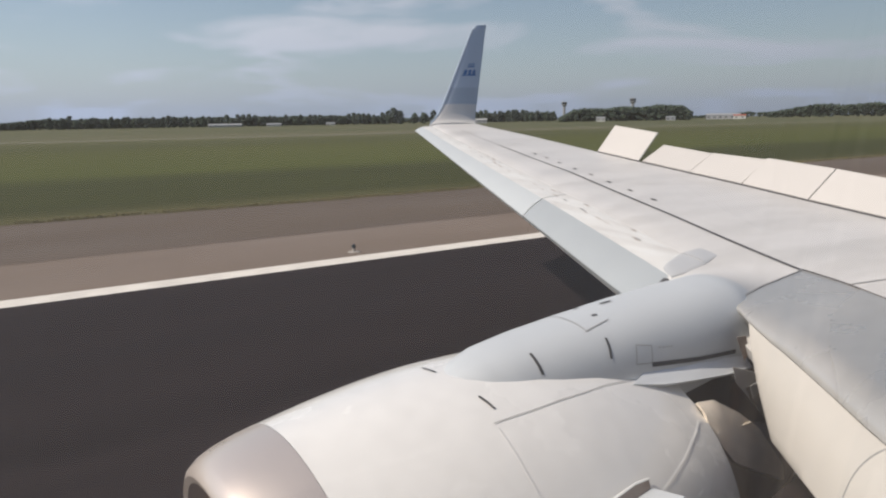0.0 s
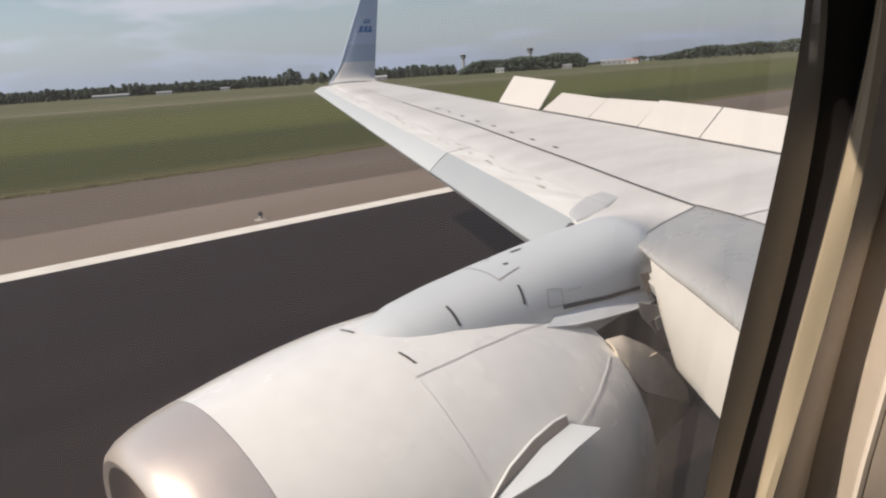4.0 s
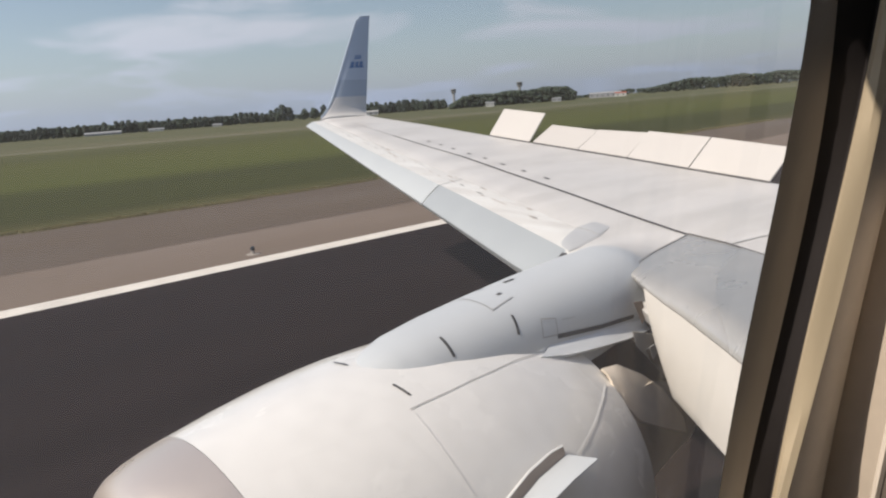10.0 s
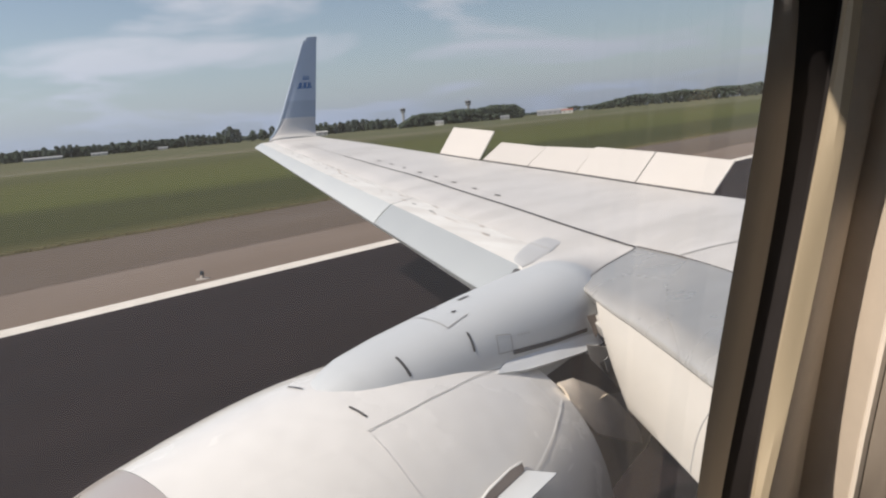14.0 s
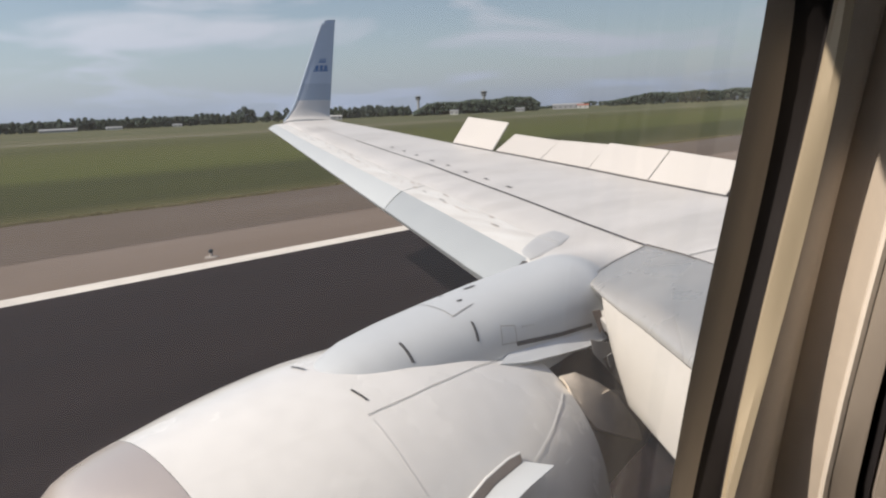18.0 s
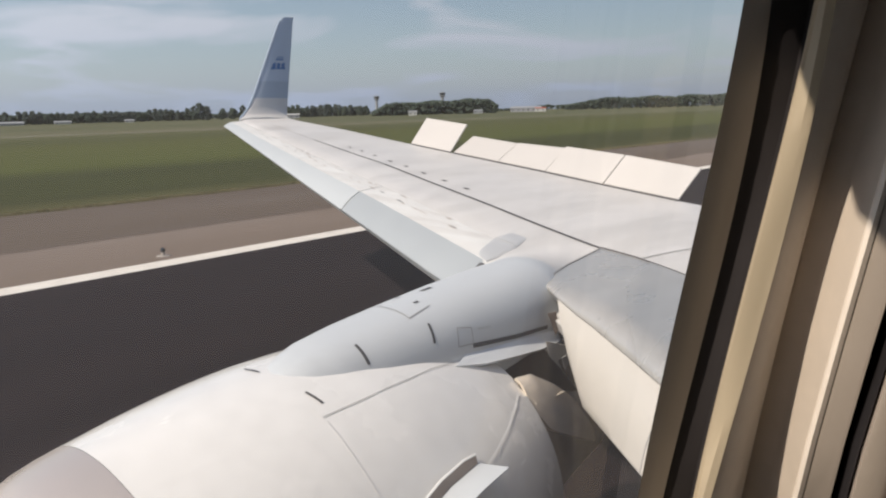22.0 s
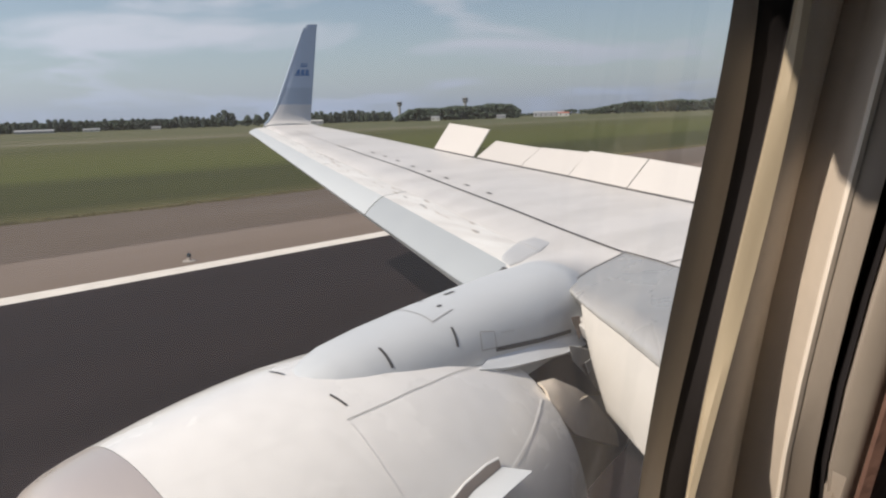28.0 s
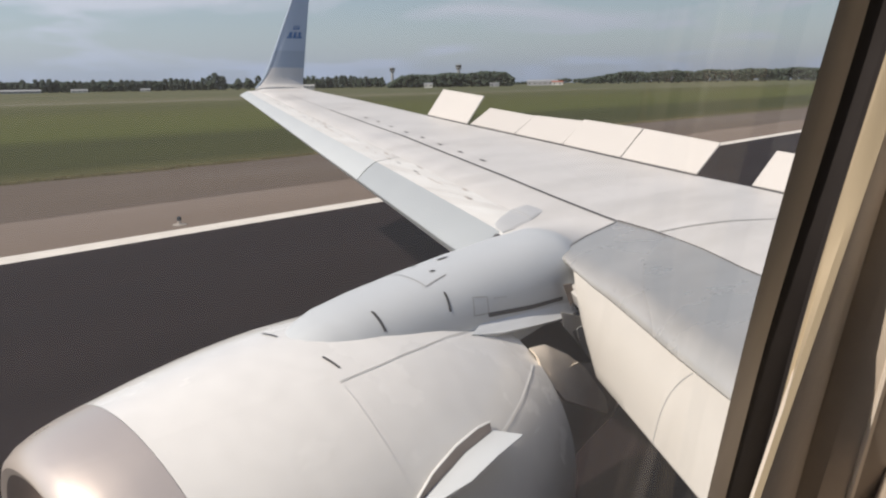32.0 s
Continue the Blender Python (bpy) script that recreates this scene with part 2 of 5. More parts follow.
GLINT_LATCH_WHITE = surface("white_glint_and_latch_paint", (0.90, 0.90, 0.88), 0.25, coat=0.4, vary=0.02)
FUSELAGE_BLUE = surface("blue_fuselage_paint", (0.06, 0.20, 0.38), 0.32, coat=0.3, vary=0.03, scale=1, fine=8)
FUSELAGE_PALE = surface("grey_blue_fuselage_paint", (0.09, 0.14, 0.21), 0.35, coat=0.2, vary=0.03, scale=1, fine=8)
DARK_INLET = surface("dark_engine_inlet", (0.03, 0.03, 0.035), 0.45, vary=0.1)
CORE_METAL = surface("heat_stained_metal_and_strake_shade", (0.33, 0.27, 0.235), 0.5, metal=0.0, vary=0.12, scale=4, fine=30,
                     second=(0.19, 0.145, 0.12), second_amount=0.6, second_scale=2)
UNDER_GREY = surface("dull_underside_paint", (0.42, 0.42, 0.42), 0.6, vary=0.1, scale=2)
ASPHALT = surface("dark_runway_asphalt", (0.0100, 0.0068, 0.0076), 0.80, vary=0.28, scale=0.16, fine=6, stretch=(0.09, 1, 1),
                  second=(0.0225, 0.0160, 0.0168), second_amount=0.75, second_scale=0.22, bump=0.15, bump_scale=6, spec=0.10)
SHOULDER = surface("brown_shoulder_asphalt", (0.168, 0.130, 0.104), 0.9, vary=0.10, scale=0.2, fine=5, stretch=(0.3, 1, 1),
                   second=(0.205, 0.168, 0.145), second_amount=0.7, second_scale=0.12, bump=0.4, bump_scale=25, spec=0.2)
SHOULDER_OUT = surface("grey_shoulder_asphalt", (0.108, 0.084, 0.066), 0.9, vary=0.12, scale=0.2, fine=5, stretch=(0.3, 1, 1),
                       second=(0.130, 0.108, 0.094), second_amount=0.6, second_scale=0.15, bump=0.4, bump_scale=25, spec=0.2)
LINE_PAINT = surface("white_line_paint", (0.72, 0.68, 0.62), 0.75, vary=0.10, scale=0.8, fine=12, second=(0.5, 0.46, 0.42),
                     second_amount=0.35, second_scale=1.5)


def grass_bands(name):
    """Mown verge that passes, with distance from the runway, into paler meadow; uneven at three scales."""
    m = bpy.data.materials.new(name)
    m.use_nodes = True
    n, l = nodes_of(m.node_tree)
    out = n.new("ShaderNodeOutputMaterial")
    b = n.new("ShaderNodeBsdfPrincipled")
    b.inputs["Roughness"].default_value = 0.95
    b.inputs["Specular IOR Level"].default_value = 0.12
    l.new(b.outputs[0], out.inputs[0])
    co = n.new("ShaderNodeTexCoord")
    mp = n.new("ShaderNodeMapping")
    mp.inputs["Scale"].default_value = (0.05, 1, 1)
    l.new(co.outputs["Object"], mp.inputs["Vector"])
    sep = n.new("ShaderNodeSeparateXYZ")
    l.new(co.outputs["Object"], sep.inputs[0])
    tex = []
    for scale in (0.045, 0.22, 0.7):
        t = n.new("ShaderNodeTexNoise")
        t.inputs["Scale"].default_value = scale
        t.inputs["Detail"].default_value = 6
        t.inputs["Roughness"].default_value = 0.6
        l.new(mp.outputs[0], t.inputs["Vector"])
        tex.append(t)
    sway = n.new("ShaderNodeMath")
    sway.operation = "MULTIPLY_ADD"
    sway.inputs[1].default_value = 22.0
    l.new(tex[0].outputs["Fac"], sway.inputs[0])
    l.new(sep.outputs["Y"], sway.inputs[2])
    mr = n.new("ShaderNodeMapRange")
    mr.inputs["From Min"].default_value = 44.0
    mr.inputs["From Max"].default_value = 224.0
    l.new(sway.outputs[0], mr.inputs["Value"])
    ramp = n.new("ShaderNodeValToRGB")
    e = ramp.color_ramp.elements
    e[0].position, e[0].color = 0.0, (0.100, 0.088, 0.040, 1)
    e[1].position, e[1].color = 1.0, (0.100, 0.100, 0.050, 1)
    for pos, col in ((0.035, (0.040, 0.045, 0.0130, 1)), (0.12, (0.041, 0.047, 0.0135, 1)), (0.17, (0.068, 0.078, 0.020, 1)), (0.45, (0.074, 0.080, 0.024, 1)), (0.60, (0.066, 0.071, 0.026, 1))):
        k = e.new(pos)
        k.color = col
    l.new(mr.outputs[0], ramp.inputs["Fac"])
    add = n.new("ShaderNodeMath")
    add.operation = "ADD"
    l.new(tex[1].outputs["Fac"], add.inputs[0])
    l.new(tex[2].outputs["Fac"], add.inputs[1])
    v = n.new("ShaderNodeMapRange")
    v.inputs["From Min"].default_value = 0.6
    v.inputs["From Max"].default_value = 1.4
    v.inputs["To Min"].default_value = 0.76
    v.inputs["To Max"].default_value = 1.26
    l.new(add.outputs[0], v.inputs["Value"])
    hsv = n.new("ShaderNodeHueSaturation")
    l.new(ramp.outputs["Color"], hsv.inputs["Color"])
    l.new(v.outputs[0], hsv.inputs["Value"])
    l.new(hsv.outputs[0], b.inputs["Base Color"])
    bn = n.new("ShaderNodeBump")
    bn.inputs["Strength"].default_value = 0.01
    bn.inputs["Distance"].default_value = 0.15
    l.new(tex[2].outputs["Fac"], bn.inputs["Height"])
    l.new(bn.outputs[0], b.inputs["Normal"])
    return m


GRASS = grass_bands("banded_airfield_grass")
TUFT = surface("dry_edge_grass", (0.20, 0.175, 0.10), 0.95, vary=0.3, scale=0.5, fine=4, spec=0.1)
FIELD = surface("distant_field_grass", (0.085, 0.095, 0.048), 0.95, vary=0.2, scale=0.01, fine=0.2, stretch=(0.2, 1, 1),
                second=(0.14, 0.125, 0.08), second_amount=0.7, second_scale=0.006, spec=0.1)
CONCRETE = surface("pale_taxiway_concrete", (0.34, 0.31, 0.28), 0.9, vary=0.1, scale=0.1, fine=3)
LEAF = surface("dark_tree_leaves", (0.050, 0.068, 0.052), 0.9, vary=0.2, scale=0.12, fine=0.9, spec=0.1)
# bluer, paler copy of the leaf colour that imitates distance haze
LEAF_HAZED = surface("haze_tinted_leaves", (0.062, 0.080, 0.070), 0.9, vary=0.2, scale=0.08, fine=0.7, spec=0.1)
BARK = surface("brown_bark", (0.10, 0.075, 0.055), 0.9, vary=0.2, scale=2, fine=20)
TOWER_CONCRETE = surface("grey_tower_concrete", (0.26, 0.27, 0.28), 0.8, vary=0.08, scale=0.1, fine=1)
DARK_GLASS = surface("dark_tower_glass", (0.03, 0.04, 0.05), 0.15, vary=0.05)
WHITE_CLAD = surface("white_metal_cladding", (0.50, 0.50, 0.48), 0.5, vary=0.06, scale=0.3, fine=3)
RED_TILE = surface("red_roof_tile", (0.36, 0.10, 0.06), 0.8, vary=0.1, scale=0.3, fine=3)
GREY_CLAD = surface("grey_cladding", (0.30, 0.31, 0.32), 0.6, vary=0.08, scale=0.3, fine=3)
ROAD_GREY = surface("pale_service_road", (0.30, 0.28, 0.25), 0.9, vary=0.1, scale=0.1, fine=2)
RUBBER = surface("black_window_rubber", (0.026, 0.023, 0.024), 0.6, spec=0.2, vary=0.15, scale=10, fine=120)
FRAME_GREY = surface("grey_brown_window_frame", (0.46, 0.425, 0.395), 0.6, vary=0.12, scale=10, fine=90, stretch=(3, 3, 0.5))
TRIM_CREAM = surface("cream_window_trim", (0.50, 0.415, 0.295), 0.55, vary=0.08, scale=12, fine=120, stretch=(3, 3, 0.4))
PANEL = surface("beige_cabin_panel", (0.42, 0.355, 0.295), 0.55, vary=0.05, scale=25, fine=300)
# three tones of the panel beige imitate how sunlight falls on the reveal
PANEL_SUNLIT = surface("sunlit_toned_reveal", (0.84, 0.75, 0.65), 0.5, vary=0.05, scale=25, fine=300)
PANEL_HALF_LIT = surface("half_lit_toned_reveal", (0.53, 0.455, 0.38), 0.55, vary=0.06, scale=25, fine=300)
PANEL_DIMMED = surface("dimmed_beige_reveal", (0.32, 0.27, 0.225), 0.5, vary=0.04, scale=6, fine=150)
CABIN_PALE = surface("pale_cabin_lining", (0.80, 0.76, 0.71), 0.7, vary=0.06, scale=2, fine=30)
SEAT_BROWN = surface("brown_seat_leather", (0.15, 0.082, 0.062), 0.55, vary=0.12, scale=6, fine=80, bump=0.15, bump_scale=150)
RUST = surface("rust_brown_primer", (0.25, 0.20, 0.17), 0.8, vary=0.2, scale=8, fine=40)
PANE = glass("clear_window_acrylic")


# ---------------------------------------------------------------- mesh helpers
def part(name, bm, material, parent=None, label="", smooth=True, weld=True):
    if weld:
        bmesh.ops.remove_doubles(bm, verts=bm.verts, dist=1e-5)
    bmesh.ops.recalc_face_normals(bm, faces=bm.faces)
    me = bpy.data.meshes.new(name)
    bm.to_mesh(me)
    bm.free()
    me.materials.append(material)
    if smooth:
        me.polygons.foreach_set("use_smooth", [True] * len(me.polygons))
        me.set_sharp_from_angle(angle=radians(38))
    ob = new(name, me)
    ob.parent = parent
    if label:
        ob["label"] = label
    return ob


def empty(name, label, category, group="", kind="", at=(0, 0, 0)):
    ob = new(name)
    ob.location = at
    ob.empty_display_size = 0.2
    return tagged(ob, label, category, group, kind)


def loft(rings, close=True, caps=True):
    """A skin over rings of points that all have the same count."""
    bm = bmesh.new()
    rows = [[bm.verts.new(p) for p in r] for r in rings]
    k = len(rows[0])
    for a, b in zip(rows, rows[1:]):
        for i in range(k if close else k - 1):
            j = (i + 1) % k
            bm.faces.new((a[i], a[j], b[j], b[i]))
    if caps and close:
        bm.faces.new(rows[0])
        bm.faces.new(list(reversed(rows[-1])))
    return bm


def prism(poly, axis, lo, hi, bevel=0.0):
    """A polygon pushed along an axis ('x', 'y', 'z') from lo to hi; poly gives the other two coordinates in order."""
    def put(p, v):
        return {"x": (v, p[0], p[1]), "y": (p[0], v, p[1]), "z": (p[0], p[1], v)}[axis]
    bm = loft([[put(p, lo) for p in poly], [put(p, hi) for p in poly]])
    if bevel:
        bmesh.ops.bevel(bm, geom=list(bm.edges), offset=bevel, segments=2, affect="EDGES")
    return bm


def box(x0, x1, y0, y1, z0, z1, bevel=0.0):
    return prism([(x0, y0), (x1, y0), (x1, y1), (x0, y1)], "z", z0, z1, bevel)


def slab(corners, thick, bevel=0.0):
    """A plate over a quad, thickened along its normal, to the side away from the normal."""
    c = [Vector(p) for p in corners]
    nrm = (c[1] - c[0]).cross(c[3] - c[0]).normalized()
    bm = loft([[p for p in c], [p - nrm * thick for p in c]])
    if bevel:
        bmesh.ops.bevel(bm, geom=list(bm.edges), offset=bevel, segments=2, affect="EDGES")
    return bm


def tube(points, radius, sides=8):
    rings = []
    pts = [Vector(p) for p in points]
    for i, p in enumerate(pts):
        d = (pts[min(i + 1, len(pts) - 1)] - pts[max(i - 1, 0)]).normalized()
        u = d.orthogonal().normalized() if i == 0 else (u - d * u.dot(d)).normalized()
        v = d.cross(u)
        rings.append([p + (u * math.cos(a) + v * math.sin(a)) * radius for a in (2 * math.pi * k / sides for k in range(sides))])
    return loft(rings)


def lerp(table, v):
    """Straight-line look-up in rows of (v, ...)."""
    if v <= table[0][0]:
        return table[0][1:]
    for a, b in zip(table, table[1:]):
        if v <= b[0]:
            k = (v - a[0]) / (b[0] - a[0])
            return tuple(p + (q - p) * k for p, q in zip(a[1:], b[1:]))
    return table[-1][1:]


def smooth_steps(a, b, n):
    return [a + (b - a) * i / n for i in range(n + 1)]


# ---------------------------------------------------------------- the ground
def strip(name, x0, x1, y0, y1, z, material, label, category, nx=1, ny=1, kind="structure", thick=0.0):
    bm = bmesh.new()
    rows = [[bm.verts.new((x, y, z)) for x in smooth_steps(x0, x1, nx)] for y in smooth_steps(y0, y1, ny)]
    for a, b in zip(rows, rows[1:]):
        for i in range(nx):
            bm.faces.new((a[i], a[i + 1], b[i + 1], b[i]))
    ob = part(name, bm, material, None, smooth=False)
    return tagged(ob, label, category, "", kind)


LINE_Y, GRASS_Y = 18.35, 33.4
strip("ground", -4500, 4500, -4500, 4500, -0.03, FIELD, "flat polder fields of dull green and straw grass", "field")
strip("runway", -600, 900, -24.0, LINE_Y - 0.4, 0.010, ASPHALT, "dark worn runway asphalt with rubber stains", "runway")
strip("shoulder_inner", -600, 900, LINE_Y + 0.4, 24.6, 0.005, SHOULDER, "brown grooved asphalt runway shoulder", "shoulder")


def uneven_shoulder():
    """The outer shoulder, whose seam towards the runway wanders a little."""
    bm = bmesh.new()
    xs = [-600] + smooth_steps(-30, 90, 300) + smooth_steps(92, 400, 60) + [900]
    a = [bm.verts.new((x, 23.6 + 0.35 * noise.noise((x * 0.15, 7.0, 0)) + 0.15 * noise.noise((x * 0.8, 4.0, 0)), 0.0095)) for x in xs]
    b = [bm.verts.new((x, GRASS_Y + 1.5, 0.0095)) for x in xs]
    for i in range(len(xs) - 1):
        bm.faces.new((a[i], a[i + 1], b[i + 1], b[i]))
    return tagged(part("shoulder_outer", bm, SHOULDER_OUT, None, smooth=False), "greyer outer asphalt runway shoulder", "shoulder", "", "structure")


uneven_shoulder()
strip("edge_line", -600, 900, LINE_Y - 0.4, LINE_Y + 0.4, 0.012, LINE_PAINT, "white painted runway edge line", "line")


def ragged_verge():
    """The grass sheet, whose edge creeps unevenly over the asphalt."""
    bm = bmesh.new()
    xs = smooth_steps(-60, 4, 40) + smooth_steps(4.15, 70, 440) + smooth_steps(71, 900, 200)
    xs = [-900] + xs + [1500]
    near, far = [], []
    for x in xs:
        e = 0.55 * noise.noise((x * 0.12, 3.1, 0)) + 0.28 * noise.noise((x * 0.7, 1.7, 0)) + 0.12 * noise.noise((x * 2.9, 0.3, 0))
        near.append(bm.verts.new((x, GRASS_Y + e, 0.016)))
        far.append(bm.verts.new((x, 212.0, 0.016)))
    for i in range(len(xs) - 1):
        bm.faces.new((near[i], near[i + 1], far[i + 1], far[i]))
    return tagged(part("verge", bm, GRASS, None, smooth=False), "mown airfield grass, dark near the runway and paler beyond", "grass", "", "structure")


ragged_verge()


def edge_tufts(count):
    """Low blades of longer grass along the asphalt and scattered over the verge."""
    r = random.Random(11)
    verts, faces = [], []
    for _ in range(count):
        x = r.uniform(2, 75)
        y = GRASS_Y + 0.15 + abs(r.gauss(0, 0.45)) + 0.55 * noise.noise((x * 0.12, 3.1, 0)) + 0.28 * noise.noise((x * 0.7, 1.7, 0))
        h = r.uniform(0.03, 0.08)
        for _ in range(3):
            a = r.uniform(0, 6.283)
            w = r.uniform(0.02, 0.06)
            lx, ly = r.uniform(-0.08, 0.08), r.uniform(-0.08, 0.08)
            k = len(verts)
            verts += [(x - w * math.cos(a), y - w * math.sin(a), 0.01), (x + w * math.cos(a), y + w * math.sin(a), 0.01), (x + lx, y + ly, h)]
            faces.append((k, k + 1, k + 2))
    me = bpy.data.meshes.new("grass_tufts")
    me.from_pydata(verts, [], faces)
    me.materials.append(TUFT)
    return tagged(new("grass_tufts", me), "dry longer grass along the asphalt edge", "grass", "", "stuff")


edge_tufts(6000)
strip("service_road", -900, 1500, 212, 217, 0.0, ROAD_GREY, "pale narrow service road across the grass", "road")

# ---------------------------------------------------------------- the aircraft
plane = empty("airliner", "white and grey twin-engine airliner seen along its starboard wing", "airliner")


def upper(y):
    """Height of the wing's flat upper surface."""
    return 2.13 + 0.1 * y


#            y     x_le   x_te   nose_z  thickness
WING = [(-0.45, 2.10, 8.50, 2.10, 1.00),
        (0.20, 2.50, 8.55, 2.09, 0.95),
        (1.27, 3.16, 8.70, 2.19, 0.80),
        (2.30, 3.86, 8.80, 2.29, 0.66),
        (2.70, 4.10, 8.86, 2.33, 0.60),
        (3.40, 4.62, 9.02, 2.42, 0.55),
        (4.50, 5.15, 9.14, 2.44, 0.48),
        (6.50, 6.03, 9.62, 2.64, 0.42),
        (8.90, 7.10, 10.08, 2.90, 0.36),
        (10.30, 7.71, 10.38, 3.04, 0.30),
        (12.83, 8.80, 10.94, 3.30, 0.25),
        (15.00, 9.72, 11.30, 3.54, 0.16),
        (15.68, 10.03, 11.50, 3.62, 0.14)]


def hump(y, s):
    return 0.10 * max(0.0, 1 - y / 11) * math.sin(math.pi * min(1, max(0, s))) ** 1.0


def wing_top(x, y):
    """Height of the upper skin at a place."""
    xl, xt, nz, th = lerp(WING, y)
    s = (x - xl) / (xt - xl)
    s0 = 0.20
    z = upper(y) + hump(y, s)
    if s < s0:
        z = nz + (z - nz) * (1 - (1 - max(0, s) / s0) ** 2.3)
    return z


def wing_ring(y):
    xl, xt, nz, th = lerp(WING, y)
    pts = []
    for s in (0, 0.004, 0.012, 0.03, 0.06, 0.10, 0.15, 0.2, 0.3, 0.42, 0.55, 0.7, 0.85, 1.0):
        x = xl + (xt - xl) * s
        pts.append((x, y, wing_top(x, y)))
    for s in (0.999, 0.7, 0.45, 0.25, 0.12, 0.05, 0.02, 0.006):
        x = xl + (xt - xl) * s
        k = math.sqrt(s) * (1 - s) * 2.6
        pts.append((x, y, min(wing_top(x, y) - 0.03, nz - th * min(1, k) * 0.62)))
    return pts


stations = [-0.45] + smooth_steps(0.0, 2.7, 11) + smooth_steps(2.9, 15.68, 34)
wing = part("wing", loft([wing_ring(y) for y in stations]), WING_GREY, plane, "pale grey swept wing with dark panel joints")


def on_wing(pairs, name, width, material, parent, lift=0.004, thick=0.004):
    """A flat strip laid along a line of (x, y) places of the upper skin."""
    bm = bmesh.new()
    rows = []
    n = len(pairs)
    for i, (x, y) in enumerate(pairs):
        a, b = pairs[max(0, i - 1)], pairs[min(n - 1, i + 1)]
        d = Vector((b[0] - a[0], b[1] - a[1])).normalized()
        px, py = -d.y * width / 2, d.x * width / 2
        rows.append([bm.verts.new((x + px, y + py, wing_top(x + px, y + py) + lift)), bm.verts.new((x - px, y - py, wing_top(x - px, y - py) + lift))])
    for a, b in zip(rows, rows[1:]):
        bm.faces.new((a[0], a[1], b[1], b[0]))
    return part(name, bm, material, parent, smooth=False)


def line_xy(a, b, n):
    return [(a[0] + (b[0] - a[0]) * i / n, a[1] + (b[1] - a[1]) * i / n) for i in range(n + 1)]


SPAR = [(1.86, 5.15), (2.44, 5.50), (2.94, 5.69), (3.36, 5.78), (4.25, 6.14), (5.37, 6.63), (6.80, 7.22), (8.40, 7.90), (9.80, 8.40), (10.85, 8.80), (12.2, 9.28), (14.4, 10.1)]


def spar_line(y0, y1, n):
    return [(lerp(SPAR, y)[0], y) for y in smooth_steps(y0, y1, n)]


on_wing(spar_line(0.9, 8.4, 34), "panel_joint", 0.044, DARK_SEAM, wing)
on_wing(spar_line(8.42, 11.6, 14), "panel_joint", 0.036, DARK_SEAM, wing)
on_wing(spar_line(11.7, 14.4, 10), "panel_joint", 0.016, GREY_SEAM, wing)
on_wing([(lerp([(0, 5.70), (1, 6.01), (2, 6.31), (3, 6.67), (4, 7.14), (5, 7.7)], k)[0],
          lerp([(0, 2.93), (1, 2.87), (2, 2.80), (3, 2.69), (4, 2.49), (5, 2.2)], k)[0]) for k in smooth_steps(0, 5, 20)], "panel_joint", 0.018, GREY_SEAM, wing)
on_wing([(lerp([(0, 4.55), (1, 4.78), (2, 5.16), (3, 5.74)], k)[0], lerp([(0, 3.02), (1, 3.11), (2, 3.21), (3, 3.35)], k)[0]) for k in smooth_steps(0, 3, 12)],
        "panel_joint", 0.022, GREY_SEAM, wing)
for xx, yy in ((8.89, 10.34), (8.69, 9.79), (8.46, 9.22), (8.19, 8.57), (7.99, 8.01), (7.71, 7.38), (7.45, 6.75), (7.20, 6.14)):
    on_wing([(xx - 0.02, yy - 0.06), (xx + 0.03, yy + 0.06)], "fuel_vent_mark", 0.05, DARK_SEAM, wing)
for yc in (7.9, 11.4):
    on_wing([(lerp(SPAR, yc)[0] + 0.04, yc), (lerp(WING, yc)[1] - 0.1, yc + 0.9)], "panel_joint", 0.008, GREY_SEAM, wing)


for yc in (4.9, 6.3, 9.5, 12.9):
    # chordwise skin joints behind the spar
    xs = lerp(SPAR, yc)[0] + 0.04
    on_wing(line_xy((xs, yc), (lerp(WING, yc)[1] - 0.08, yc + 0.25), 8), "panel_joint", 0.005, PANEL_FAINT, wing, 0.003)


ROOT_NOSE = [(0.20, 2.235), (1.25, 2.342), (1.60, 2.370), (1.83, 2.400), (2.10, 2.430), (2.44, 2.466), (2.69, 2.510), (2.95, 2.545)]


ROOT_IN, ROOT_OUT = 0.25, 2.90
# how far the outer end slants along the joint beside the pylon, nose to spar
ROOT_SLANT = [(0, 0.0), (0.2, 0.12), (0.36, 0.21), (0.63, 0.31), (1, 0.43)]
# where the darker inboard skin ends, nose to spar
TONE_EDGE = [(0, 1.80), (0.1, 2.03), (0.2, 2.18), (0.4, 2.42), (0.65, 2.61), (1, 2.78)]


def root_point(q, f, lift=0.0):
    """A place on the rounded skin of the wing root: q from the nose back to the spar joint, f outwards."""
    y = ROOT_IN + (ROOT_OUT - ROOT_IN) * f
    yk = ROOT_IN + (ROOT_OUT + lerp(ROOT_SLANT, q)[0] - ROOT_IN) * f
    zn = lerp(ROOT_NOSE, y)[0] + 0.004
    fade = min(1.0, 0.35 + 2.6 * (1 - f))
    xl = lerp(WING, yk)[0]
    xs = lerp(SPAR, yk)[0] - 0.03
    x = xl - 0.02 + (xs - xl + 0.02) * q
    zs = wing_top(xs, yk) + 0.019
    round_nose = math.sqrt(1 - (1 - min(1.0, (x - xl + 0.02) / 0.26)) ** 2)
    return Vector((x - lift * (1 - round_nose), yk, zn + (zs - zn) * q + 0.125 * round_nose * (1 - q) * fade + lift))


